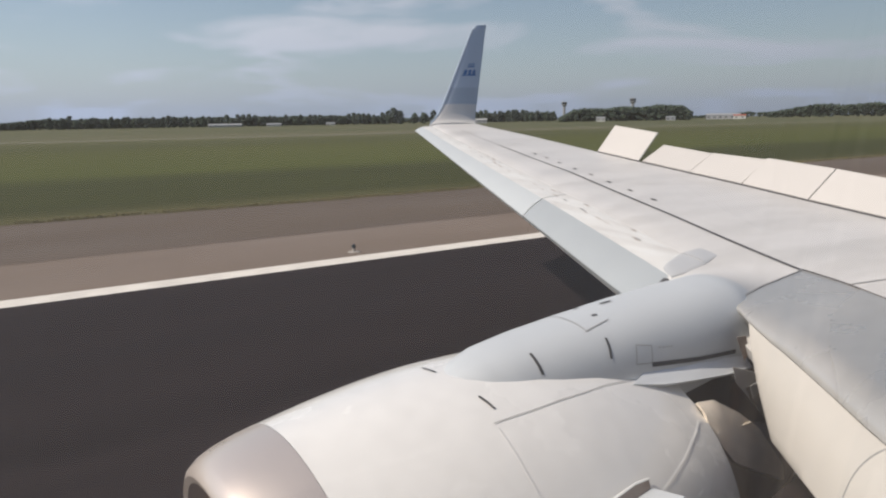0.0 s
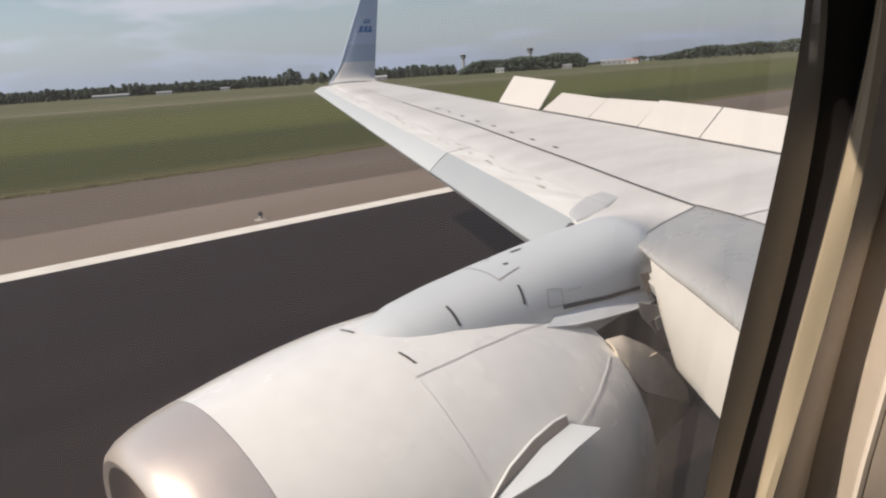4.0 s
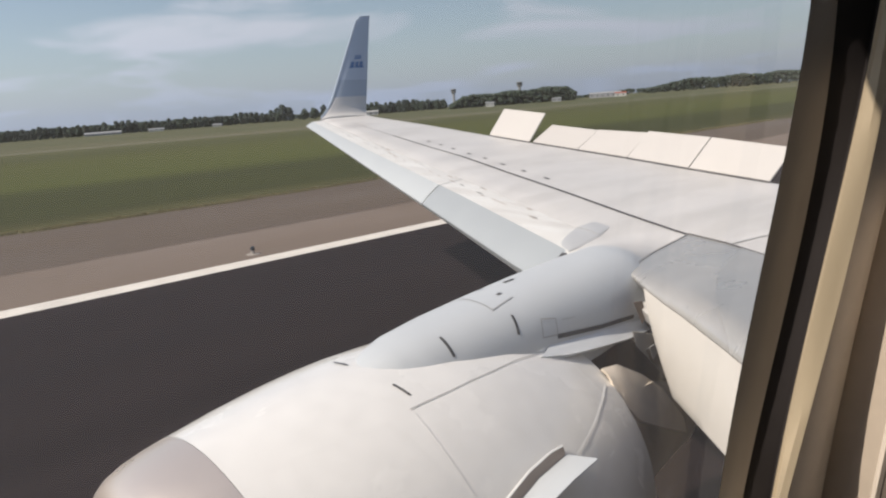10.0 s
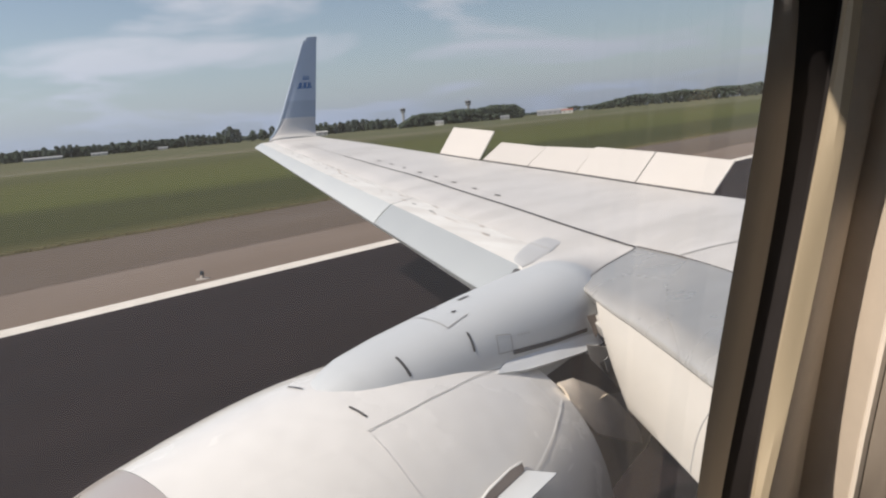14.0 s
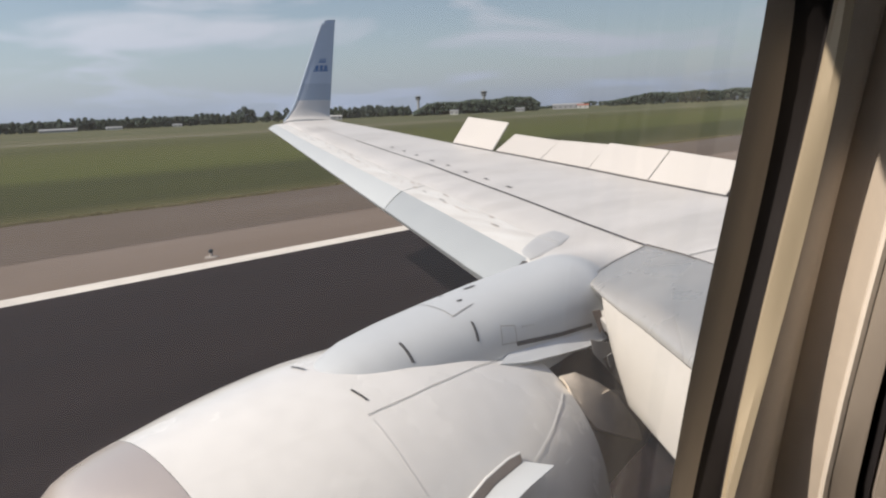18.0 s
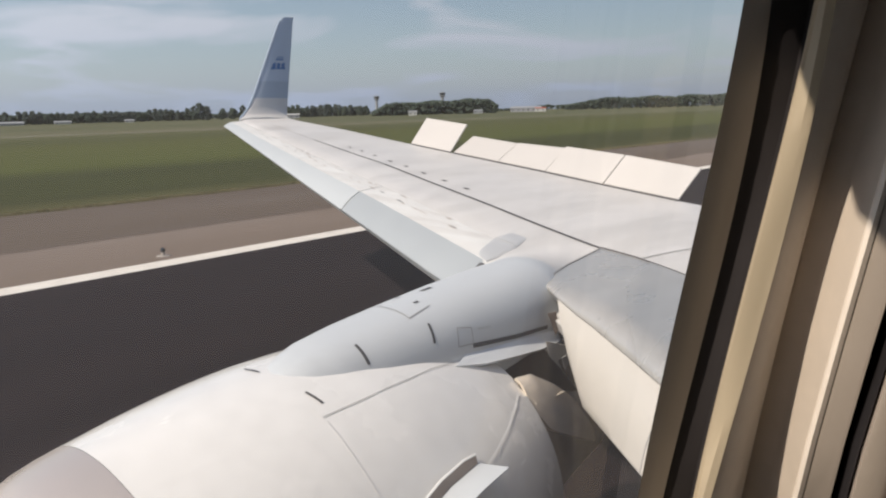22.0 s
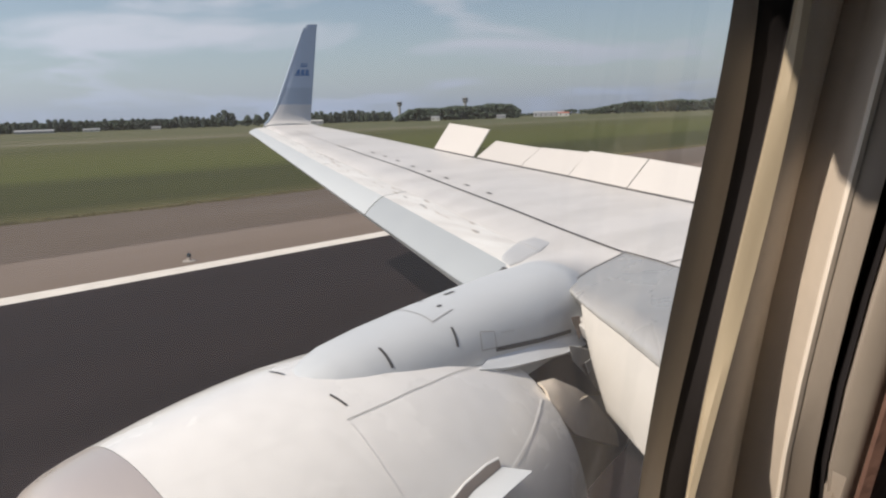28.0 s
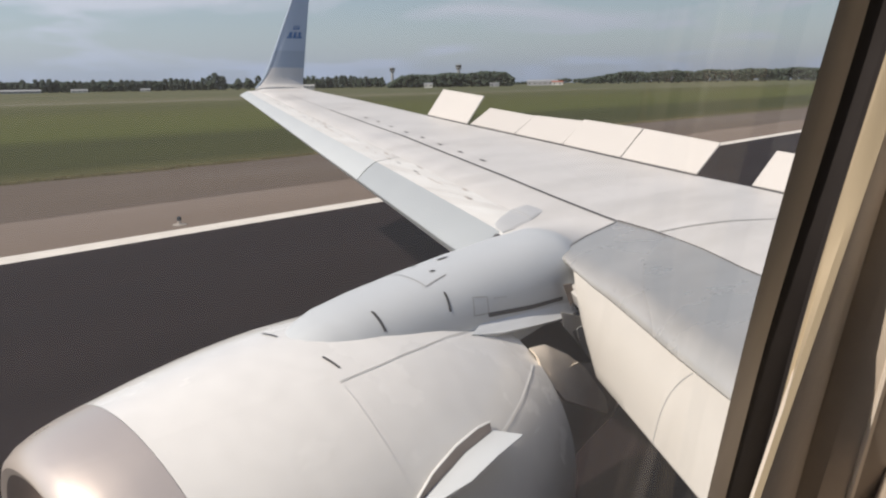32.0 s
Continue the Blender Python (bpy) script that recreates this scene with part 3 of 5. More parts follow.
def root_skin(name, material, label, inner=None, outer=None, lift=0.0, ny=40, ns=40):
    """The skin of the wing root between two lines that give y for each q; without them the whole of it."""
    rings = []
    for k in smooth_steps(0, 1, ns):
        q, full = k ** 1.8, ROOT_OUT + lerp(ROOT_SLANT, k ** 1.8)[0] - ROOT_IN
        f0 = (inner(q) - ROOT_IN) / full if inner else 0.0
        f1 = (outer(q) - ROOT_IN) / full if outer else 1.0
        rings.append([root_point(q, f0 + (f1 - f0) * f, lift) for f in smooth_steps(0, 1, ny)])
    if not lift:
        # the skin turns in under the nose
        under = [[(p.x + dx, p.y, p.z + dz) for p in rings[0]] for dx, dz in ((0.12, -0.12), (0.04, -0.05))]
        rings = under + rings
    return part(name, loft(rings, close=False, caps=False), material, wing, label)


root_skin("root_leading_edge", LE_METAL, "dull silver leading edge of the wing root")
part("panel_joint", tube([root_point(1.0, f, 0.003) for f in smooth_steps(0.02, 1, 16)], 0.009, 6), DARK_SEAM, wing)
root_skin("inboard_skin", LE_GREY, "darker grey skin of the wing root's inboard end", outer=lambda q: lerp(TONE_EDGE, q)[0], lift=0.005)
part("panel_joint", tube([root_point(q ** 1.8, 1.0, 0.001) for q in smooth_steps(0.05, 1, 16)], 0.0075, 6), GREY_SEAM, wing)

# ---- slats, drooped ahead of the leading edge
#             y     x_nose  z_nose  x_back  drop
SLAT = [(3.60, 4.32, 2.29, 4.60, 0.31), (3.80, 4.416, 2.301, 4.78, 0.306), (3.90, 4.46, 2.307, 5.24, 0.304), (4.50, 4.75, 2.34, 5.52, 0.29), (6.44, 5.60, 2.55, 6.34, 0.25),
        (8.34, 6.42, 2.76, 7.10, 0.22), (14.4, 9.05, 3.44, 9.55, 0.13), (15.55, 9.55, 3.56, 10.02, 0.11)]


CREASE = 0.66


def slat_curve(y, k, lift):
    xn, zn, xb, dr = lerp(SLAT, y)
    zb = wing_top(xb, y) + 0.03
    a = k * math.pi / 2
    return Vector((xn + (xb - xn) * (1 - math.cos(a)) ** 1.2 - lift * math.cos(a), y, zn + (zb - zn) * math.sin(a) ** 0.85 + lift * math.sin(a)))


def slat_point(y, k, lift=0.0):
    """A place on the slat: two nearly flat faces that meet in a crease."""
    p = slat_curve(y, k, lift)
    a, b, f = (0.0, CREASE, k / CREASE) if k <= CREASE else (CREASE, 1.0, (k - CREASE) / (1 - CREASE))
    flat = slat_curve(y, a, lift).lerp(slat_curve(y, b, lift), f)
    return flat.lerp(p, 0.22 if k <= CREASE else 0.45)


def slat_ring(y):
    xn, zn, xb, dr = lerp(SLAT, y)
    pts = [slat_point(y, k) for k in smooth_steps(0, CREASE, 8) + smooth_steps(CREASE + 0.004, 1, 12)]
    zb = pts[-1].z
    h = zb - zn
    low = [(xb - 0.02, y, zb - 0.014), (xn + (xb - xn) * 0.55, y, zb - 0.06), (xn + (xb - xn) * 0.25, y, zn + h * 0.35),
           (xn + 0.16, y, zn - dr * 0.30), (xn + 0.10, y, zn - dr * 0.42), (xn + 0.03, y, zn - dr * 0.22)]
    return pts + low


for y0, y1 in ((3.62, 7.00), (7.02, 9.80), (9.82, 12.6), (12.62, 15.55)):
    slat = part("slat", loft([slat_ring(y) for y in smooth_steps(y0, y1, 34 if y0 < 4 else 8)]), SLAT_WHITE, wing, "drooped leading-edge slat, pale and weathered")
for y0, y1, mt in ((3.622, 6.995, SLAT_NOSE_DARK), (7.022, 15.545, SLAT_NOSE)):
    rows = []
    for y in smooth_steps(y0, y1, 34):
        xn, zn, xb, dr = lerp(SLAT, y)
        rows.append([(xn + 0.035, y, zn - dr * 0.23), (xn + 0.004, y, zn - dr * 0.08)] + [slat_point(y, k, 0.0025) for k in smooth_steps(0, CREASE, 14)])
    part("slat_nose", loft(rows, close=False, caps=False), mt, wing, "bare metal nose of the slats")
COVER_IN = [(0, 4.80, 3.885, 2.503), (0.25, 5.00, 3.885, 2.516), (0.55, 5.26, 3.925, 2.541), (1, 5.61, 4.04, 2.565)]
COVER_OUT = [(0, 4.86, 4.01, 2.522), (0.12, 4.93, 4.08, 2.533), (0.3, 5.10, 4.165, 2.551), (0.62, 5.42, 4.29, 2.572), (1, 5.70, 4.30, 2.588)]


def cover_ring(k, lift=0.0):
    """Across the flat rounded cover, from its inboard to its outboard edge."""
    a, b = Vector(lerp(COVER_IN, k)), Vector(lerp(COVER_OUT, k))
    h = 0.016 * min(1.0, 0.2 + 6 * k, 0.25 + 3 * (1 - k))
    top = [a.lerp(b, f) + Vector((0, 0, 0.004 + lift + h * math.sin(math.pi * f) ** 0.4)) for f in smooth_steps(0, 1, 14)]
    return top if lift else top + [b + Vector((0, 0, -0.03)), a + Vector((0, 0, -0.03))]


part("slat_end_fairing", loft([cover_ring(k) for k in smooth_steps(0, 1, 16)]), COVER_GREY, wing, "flat rounded grey end cover of the slat")
part("fairing_joint", tube(cover_ring(0.60, 0.001)[1:-1], 0.0035, 5), GREY_SEAM, wing)
part("slat_notch", loft([[(x, y, z + dz) for x, z, dz in ((4.63, 2.47, -0.06), (4.645, 2.475, 0.008), (4.70, 2.50, 0.014), (4.73, 2.51, -0.06))] for y in (3.83, 3.88)]), DARK_SEAM, wing,
     "dark open notch at the slat's end")
# chipped and stained spots on the slats
stain_rng = random.Random(3)
for k in range(48):
    yy = stain_rng.uniform(4.6, 14.8)
    kk = stain_rng.choice((0.86, 0.955)) + stain_rng.uniform(-0.025, 0.025)
    ln = stain_rng.uniform(0.05, 0.26)
    w = stain_rng.uniform(0.006, 0.016)
    bm = bmesh.new()
    rows = []
    for i in range(9):
        y = yy + ln * (i / 8 - 0.5)
        ww = w * (1 - (i / 4 - 1) ** 2) * stain_rng.uniform(0.4, 1.2) + 0.001
        off = stain_rng.uniform(-0.003, 0.003)
        rows.append((bm.verts.new(slat_point(y, kk + off - ww, 0.0012)), bm.verts.new(slat_point(y, kk + off + ww, 0.0012))))
    for a, b in zip(rows, rows[1:]):
        bm.faces.new((a[0], a[1], b[1], b[0]))
    part("chipped_paint", bm, (STAIN, STAIN, GREY_SEAM)[k % 3], wing, "brown worn spot on the slat", smooth=False)

# ---- winglet
def winglet_ring(k):
    """k from 0 at the wing to 1 at the top."""
    lead = lerp([(0, 10.03, 15.68, 3.66), (0.06, 10.26, 15.84, 3.76), (0.13, 10.52, 15.95, 3.97), (0.2, 10.72, 16.03, 4.20), (0.95, 12.08, 16.63, 6.16),
                 (1, 12.22, 16.68, 6.30)], k)
    trail = lerp([(0, 11.50, 15.72, 3.70), (0.06, 11.62, 15.90, 3.75), (0.13, 11.74, 16.04, 3.95), (0.2, 11.84, 16.12, 4.20), (0.95, 12.58, 16.69, 6.24),
                  (1, 12.62, 16.71, 6.34)], k)
    a, b = Vector(lead), Vector(trail)
    nrm = lerp([(0, 0, 0.0, 1), (0.06, 0, -0.5, 0.85), (0.2, 0, -0.97, 0.26), (1, 0, -0.97, 0.26)], k)
    nrm = Vector(nrm).normalized()
    t = (b - a).length * 0.045
    up = [a.lerp(b, s) + nrm * t * math.sqrt(s) * (1 - s) * 2.6 for s in (0, 0.03, 0.1, 0.25, 0.5, 0.75, 1)]
    lo = [a.lerp(b, s) - nrm * (t * math.sqrt(s) * (1 - s) * 2.6 + 0.004) for s in (0.98, 0.75, 0.5, 0.25, 0.1, 0.03)]
    return up + lo


ks = smooth_steps(0, 0.2, 8)
part("winglet_root", loft([winglet_ring(k) for k in ks]), WING_GREY, wing, "curved pale root of the winglet")
WINGLET_PALE = surface("winglet_pale_blue_paint", (0.42, 0.50, 0.60), 0.35, coat=0.2, vary=0.03, scale=2, fine=20)
winglet = part("winglet", loft([winglet_ring(k) for k in smooth_steps(0.2, 0.36, 3)]), BLUE_TAIL, plane, "tall upswept winglet painted pale blue")
part("upper_blade", loft([winglet_ring(k) for k in smooth_steps(0.36, 1, 8)]), WINGLET_PALE, winglet, "lighter upper part of the winglet")


def winglet_lead(k):
    r = winglet_ring(k)
    return (r[0][0] - 0.012, r[0][1] - 0.005, r[0][2] + 0.0)


part("leading_edge", tube([winglet_lead(k) for k in smooth_steps(0.03, 0.97, 18)], 0.026, 6), BLUE_TAIL, winglet, "blue-grey leading edge")


def winglet_mark(k0, k1, s0, s1):
    """A plain painted bar on the inboard face."""
    c = []
    for k, s in ((k0, s0), (k0, s1), (k1, s1), (k1, s0)):
        r = winglet_ring(k)
        a, b = Vector(r[0]), Vector(r[6])
        c.append(a.lerp(b, s) + Vector((0, -0.97, 0.26)) * ((b - a).length * 0.045 * math.sqrt(s) * (1 - s) * 2.6 + 0.006))
    bm = bmesh.new()
    bm.faces.new([bm.verts.new(p) for p in c])
    return part("painted_mark", bm, BLUE_MARK, winglet, "blue painted emblem bar", smooth=False)


for s in (0.28, 0.46, 0.64):
    winglet_mark(0.475, 0.535, s, s + 0.13)
winglet_mark(0.475, 0.492, 0.24, 0.82)
winglet_mark(0.560, 0.575, 0.38, 0.68)
for s in (0.40, 0.50, 0.60):
    winglet_mark(0.580, 0.600, s, s + 0.06)

# ---- spoilers, raised
def hinge_point(y):
    x = lerp(WING, y)[1] - 0.01
    return Vector((x, y, wing_top(x, y) + 0.012))


def spoiler(y0, y1, rise0, rise1, run=0.42):
    """A panel between two places of the hinge; rise is the height of its free edge over the hinge."""
    a, b = hinge_point(y0), hinge_point(y1)
    bm = slab([a, b, b + Vector((run, -0.27 * run, rise1)), a + Vector((run, -0.27 * run, rise0))], 0.022, 0.004)
    ob = part("spoiler", bm, SPOILER_PAINT, wing, "pale spoiler panel raised on its hinge")
    part("hinge_gap", tube([a + Vector((-0.012, 0, -0.004)), b + Vector((-0.012, 0, -0.004))], 0.012, 6), DARK_SEAM, wing)
    return ob


spoiler(8.93, 10.19, 0.475, 0.475, 0.36)
spoiler(7.67, 8.84, 0.275, 0.27)
spoiler(6.575, 7.660, 0.335, 0.285)
spoiler(5.395, 6.565, 0.385, 0.36)
spoiler(4.14, 5.38, 0.375, 0.385)
spoiler(1.70, 3.40, 0.40, 0.39)

# ---- engine nacelle
def core_line(x):
    return 3.02 + 0.06 * (x - 1.2), 1.46 - 0.03 * (x - 1.2)


def engine_rings(profile, sides=72):
    rings = []
    for x, r in profile:
        yc, zc = core_line(x)
        rings.append([(x + 0.12 * (1 - math.cos(a)) * max(0.0, min(1.0, (2.2 - x) / 1.1)), yc + r * math.sin(a), zc + r * math.cos(a)) for a in (2 * math.pi * k / sides for k in range(sides))])
    return rings


def nacelle_radius(x):
    return lerp([(1.11, 0.950), (1.25, 0.975), (1.40, 1.003), (1.70, 1.046), (2.0, 1.074), (2.4, 1.080), (2.8, 1.048), (3.1, 0.995), (3.3, 0.950), (3.50, 0.90)], x)[0]


engine = part("engine_cowl", loft(engine_rings([(x, nacelle_radius(x)) for x in smooth_steps(1.11, 3.5, 18)]), caps=False), PAINT, plane,
              "smooth white engine cowl")
part("inlet_lip", loft(engine_rings([(1.108, 0.950), (1.00, 0.928), (0.90, 0.900), (0.82, 0.865), (0.77, 0.825), (0.755, 0.79), (0.77, 0.755), (0.83, 0.725),
                                     (0.96, 0.705), (1.15, 0.70)]), caps=False), BARE_METAL, engine, "polished bare metal inlet lip")
part("inlet_duct", loft(engine_rings([(1.15, 0.70), (1.4, 0.72), (1.75, 0.77)]), caps=False), DARK_INLET, engine, "dark inlet duct")
part("inlet_lining", loft(engine_rings([(1.12, 0.712), (1.13, 0.702), (1.16, 0.700), (1.17, 0.71)]), caps=False), GREY_SEAM, engine)
part("fan_face", loft(engine_rings([(1.74, 0.77), (1.76, 0.2), (1.5, 0.02)], 40), caps=False), DARK_INLET, engine)
part("nozzle_wall", loft(engine_rings([(3.5, 0.90), (3.49, 0.875), (3.0, 0.86)]), caps=False), UNDER_GREY, engine)
part("core_cowl", loft(engine_rings([(2.9, 0.66), (3.5, 0.64), (4.0, 0.58), (4.5, 0.51), (4.9, 0.46)], 48)), CORE_METAL, engine, "tan heat-stained core cowl")
part("exhaust_cone", loft(engine_rings([(4.88, 0.34), (5.1, 0.30), (5.3, 0.18), (5.45, 0.03)], 32)), CORE_METAL, engine)


part("nozzle_lip", loft(engine_rings([(4.89, 0.462), (4.90, 0.468), (4.915, 0.466), (4.915, 0.44)], 48), caps=False), BARE_METAL, engine, "thin bright lip of the core nozzle")


def on_cowl(x, a, lift=0.004):
    """A place on the cowl at x and the angle a from the top, towards the cabin."""
    yc, zc = core_line(x)
    r = nacelle_radius(x) + lift
    return Vector((x, yc - r * math.sin(a), zc + r * math.cos(a)))


# ---- pylon fairing that runs from the cowl onto the wing
#           x     half  top   y_mid
PYLON_E = 0.80
PYLON = [(1.98, 0.04, 2.49, 3.02), (2.05, 0.14, 2.525, 3.03), (2.15, 0.22, 2.555, 3.04), (2.3, 0.29, 2.58, 3.06), (2.6, 0.345, 2.605, 3.09), (3.0, 0.37, 2.63, 3.12),
         (3.5, 0.385, 2.655, 3.16), (4.0, 0.39, 2.675, 3.19), (4.5, 0.40, 2.685, 3.22), (4.9, 0.40, 2.66, 3.25), (5.3, 0.38, 2.60, 3.28), (5.7, 0.3, 2.52, 3.3)]
PYLON_DROP = 0.40


def pylon_ring(x):
    w, top, ym = lerp(PYLON, x)
    low = lerp([(1.98, 2.30), (2.6, 2.26), (3.2, 2.20), (3.6, 2.12), (4.4, 2.20), (6.2, 2.2)], x)[0]
    inner = min(ym - w + 2 * w, lerp([(4.10, 0.0), (4.34, 0.0), (4.60, 0.12), (5.0, 0.25), (5.74, 0.36)], x)[0] + (ym - w)) if x > 4.1 else ym - w
    outer = ym + w + lerp([(4.3, 0.0), (4.6, 0.10), (4.8, 0.20), (5.0, 0.32), (5.3, 0.50), (5.7, 0.70)], x)[0]
    blend = lerp([(4.10, 0.0), (4.35, 0.02), (4.6, 0.16), (5.0, 0.50), (5.4, 0.88), (5.7, 1.0)], x)[0]
    e, mid = PYLON_E, (inner + outer) / 2
    pts = []
    ramp = lerp([(4.0, 0.0), (4.5, 0.7), (4.9, 1.0), (5.8, 1.0)], x)[0]
    for k in smooth_steps(-1, 1, 40):
        a = k * math.pi / 2
        yy = mid + (outer - inner) / 2 * math.copysign(abs(math.sin(a)) ** e, a)
        zz = top - (1 - abs(math.cos(a)) ** e) * min(PYLON_DROP, w)
        if k > 0:
            # the outboard side runs out gently on the wing
            zz += (top + (wing_top(x, outer) - 0.01 - top) * k ** 1.5 - zz) * ramp
        pts.append((x, yy, zz + (wing_top(x, yy) + 0.009 - zz) * blend))
    pts.append((x, outer, low))
    pts.append((x, inner, low))
    return pts


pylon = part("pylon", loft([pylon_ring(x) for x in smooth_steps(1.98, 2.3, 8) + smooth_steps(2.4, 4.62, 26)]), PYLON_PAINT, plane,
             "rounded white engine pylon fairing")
part("pylon_fillet", loft([pylon_ring(x) for x in smooth_steps(4.61, 5.72, 14)]), WING_GREY, pylon, "fillet where the pylon runs out on the wing")


def ribbon(name, points, normals, width, material, parent, label=""):
    bm = bmesh.new()
    rows = []
    for i, p in enumerate(points):
        d = (points[min(i + 1, len(points) - 1)] - points[max(i - 1, 0)]).normalized()
        side = d.cross(normals[i]).normalized() * width / 2
        rows.append((bm.verts.new(p + side), bm.verts.new(p - side)))
    for p, q in zip(rows, rows[1:]):
        bm.faces.new((p[0], p[1], q[1], q[0]))
    return part(name, bm, material, parent, label, smooth=False)


def pylon_at(x, y=None, z=None, lift=0.004):
    """A place on the cabin side of the pylon skin, by its y (on the rounded top) or its z (on the flank), and the normal."""
    w, top, ym = lerp(PYLON, x)
    e, drop = PYLON_E, min(PYLON_DROP, w)
    if y is not None:
        q = min(1.0, abs(y - ym) / w) ** (1 / e)
        a = math.asin(q)
        zz = top - (1 - math.cos(a) ** e) * drop
        nrm = Vector((0, math.copysign(math.sin(a), y - ym), math.cos(a)))
        return Vector((x, y, zz)) + nrm * lift, nrm
    if z <= top - drop:
        nrm = Vector((0, -1, 0))
        return Vector((x, ym - w, z)) + nrm * lift, nrm
    c = max(0.0, 1 - (top - z) / drop) ** (1 / e)
    a = math.acos(c)
    nrm = Vector((0, -math.sin(a), math.cos(a)))
    return Vector((x, ym - w * math.sin(a) ** e, z)) + nrm * lift, nrm


def pylon_ribbon(name, places, width, material, label=""):
    got = [pylon_at(*p[:1], **p[1]) for p in places]
    return ribbon(name, [g[0] for g in got], [g[1] for g in got], width, material, pylon, label)


def by_y(x0, y0, x1, y1, n=6):
    return [(x0 + (x1 - x0) * k, {"y": y0 + (y1 - y0) * k}) for k in smooth_steps(0, 1, n)]


def by_z(x0, z0, x1, z1, n=6):
    return [(x0 + (x1 - x0) * k, {"z": z0 + (z1 - z0) * k}) for k in smooth_steps(0, 1, n)]


pylon_ribbon("drain_slit", by_y(2.46, 2.90, 2.463, 2.80), 0.020, DARK_SEAM, "dark slit in the pylon fairing")
pylon_ribbon("drain_slit", by_z(2.987, 2.562, 2.955, 2.466), 0.018, DARK_SEAM)
pylon_ribbon("small_vent", by_y(3.30, 3.215, 3.39, 3.214, 2), 0.030, DARK_SEAM)
pylon_ribbon("small_vent", by_y(3.12, 3.268, 3.16, 3.268, 1), 0.022, DARK_SEAM)
pylon_ribbon("small_vent", by_y(3.08, 3.067, 3.12, 3.067, 1), 0.022, DARK_SEAM)
pylon_ribbon("fairing_joint", by_y(2.945, 3.40, 2.905, 2.935, 12), 0.008, GREY_SEAM)
pylon_ribbon("fairing_joint", by_y(2.905, 2.935, 3.126, 2.981, 6), 0.008, GREY_SEAM)
for a, b in (((3.177, 2.499), (3.298, 2.476)), ((3.298, 2.476), (3.279, 2.384)), ((3.279, 2.384), (3.142, 2.400)), ((3.142, 2.400), (3.177, 2.499))):
    pylon_ribbon("access_panel_joint", by_z(*a, *b, 3), 0.006, GREY_SEAM)
pylon_ribbon("long_slot", by_z(3.275, 2.373, 3.744, 2.314, 6) + by_z(3.76, 2.313, 4.12, 2.285, 6), 0.028, DARK_SEAM, "long dark slot between pylon and apron")
for k in range(4):
    pylon_ribbon("fastener", by_z(3.36 + 0.035 * k, 2.455 - 0.004 * k, 3.372 + 0.035 * k, 2.453 - 0.004 * k, 1), 0.012, GREY_SEAM)


def cowl_by_y(x, y, lift=0.004):
    yc, zc = core_line(x)
    return on_cowl(x, math.asin(max(-1, min(1, (yc - y) / nacelle_radius(x)))), lift)


def cowl_ribbon(name, pairs, width, material, label=""):
    pts, nrm = [], []
    for x, y in pairs:
        p = cowl_by_y(x, y)
        yc, zc = core_line(x)
        pts.append(p)
        nrm.append(Vector((0, p.y - yc, p.z - zc)).normalized())
    return ribbon(name, pts, nrm, width, material, engine, label)


cowl_ribbon("drain_slit", [(2.021, 2.765), (2.033, 2.717), (2.042, 2.665)], 0.016, DARK_SEAM, "dark slit in the cowl")
cowl_ribbon("drain_slit", [(1.968, 3.20), (1.973, 3.14), (1.977, 3.08)], 0.014, DARK_SEAM)
joint = [(1.982, 2.591), (2.12, 2.600), (2.27, 2.610), (2.44, 2.631), (2.613, 2.657), (2.83, 2.70), (3.057, 2.746), (3.30, 2.80)]
cowl_ribbon("cowl_joint", joint, 0.0048, GREY_SEAM, "thin grey cowl joint")
cowl_ribbon("cowl_joint", [(1.982, 2.591), (1.975, 2.63), (1.969, 2.664)], 0.004, PANEL_FAINT)
cowl_ribbon("cowl_joint", [(1.985, 2.57), (1.985, 2.48), (1.985, 2.40), (1.99, 2.30), (2.0, 2.22), (2.0, 2.15), (2.0, 2.08), (2.0, 2.03)], 0.0025, PANEL_FAINT)
# white ribbon stands in for the highlight that runs along this joint
cowl_ribbon("joint_glint", [(3.40, 2.53), (3.30, 2.47), (3.20, 2.42), (3.12, 2.378), (3.05, 2.345), (2.95, 2.305), (2.84, 2.262), (2.72, 2.224), (2.66, 2.208)], 0.012, GLINT_LATCH_WHITE,
            "white highlight painted along the cowl joint")
cowl_ribbon("latch", [(3.02, 2.232), (3.05, 2.24), (3.09, 2.252)], 0.012, GLINT_LATCH_WHITE)

# the strake on the cowl's cabin side
fin = []
for x, h in ((1.92, 0.004), (2.05, 0.10), (2.2, 0.185), (2.4, 0.215), (2.62, 0.225), (2.66, 0.10), (2.68, 0.01)):
    base = cowl_by_y(x, lerp([(1.9, 2.10), (2.28, 2.162), (2.63, 2.226), (2.7, 2.24)], x)[0], -0.01)
    tip = base + Vector((0.10 if h > 0.15 else 0.02, -0.95, 0.30)) * h
    off = Vector((0, 0.15, 0.48)) * 0.018
    fin.append([base + off, tip + off * 0.3, tip - off * 0.3, base - off])
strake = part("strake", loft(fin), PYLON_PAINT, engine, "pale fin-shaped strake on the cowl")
side, edge = [], []
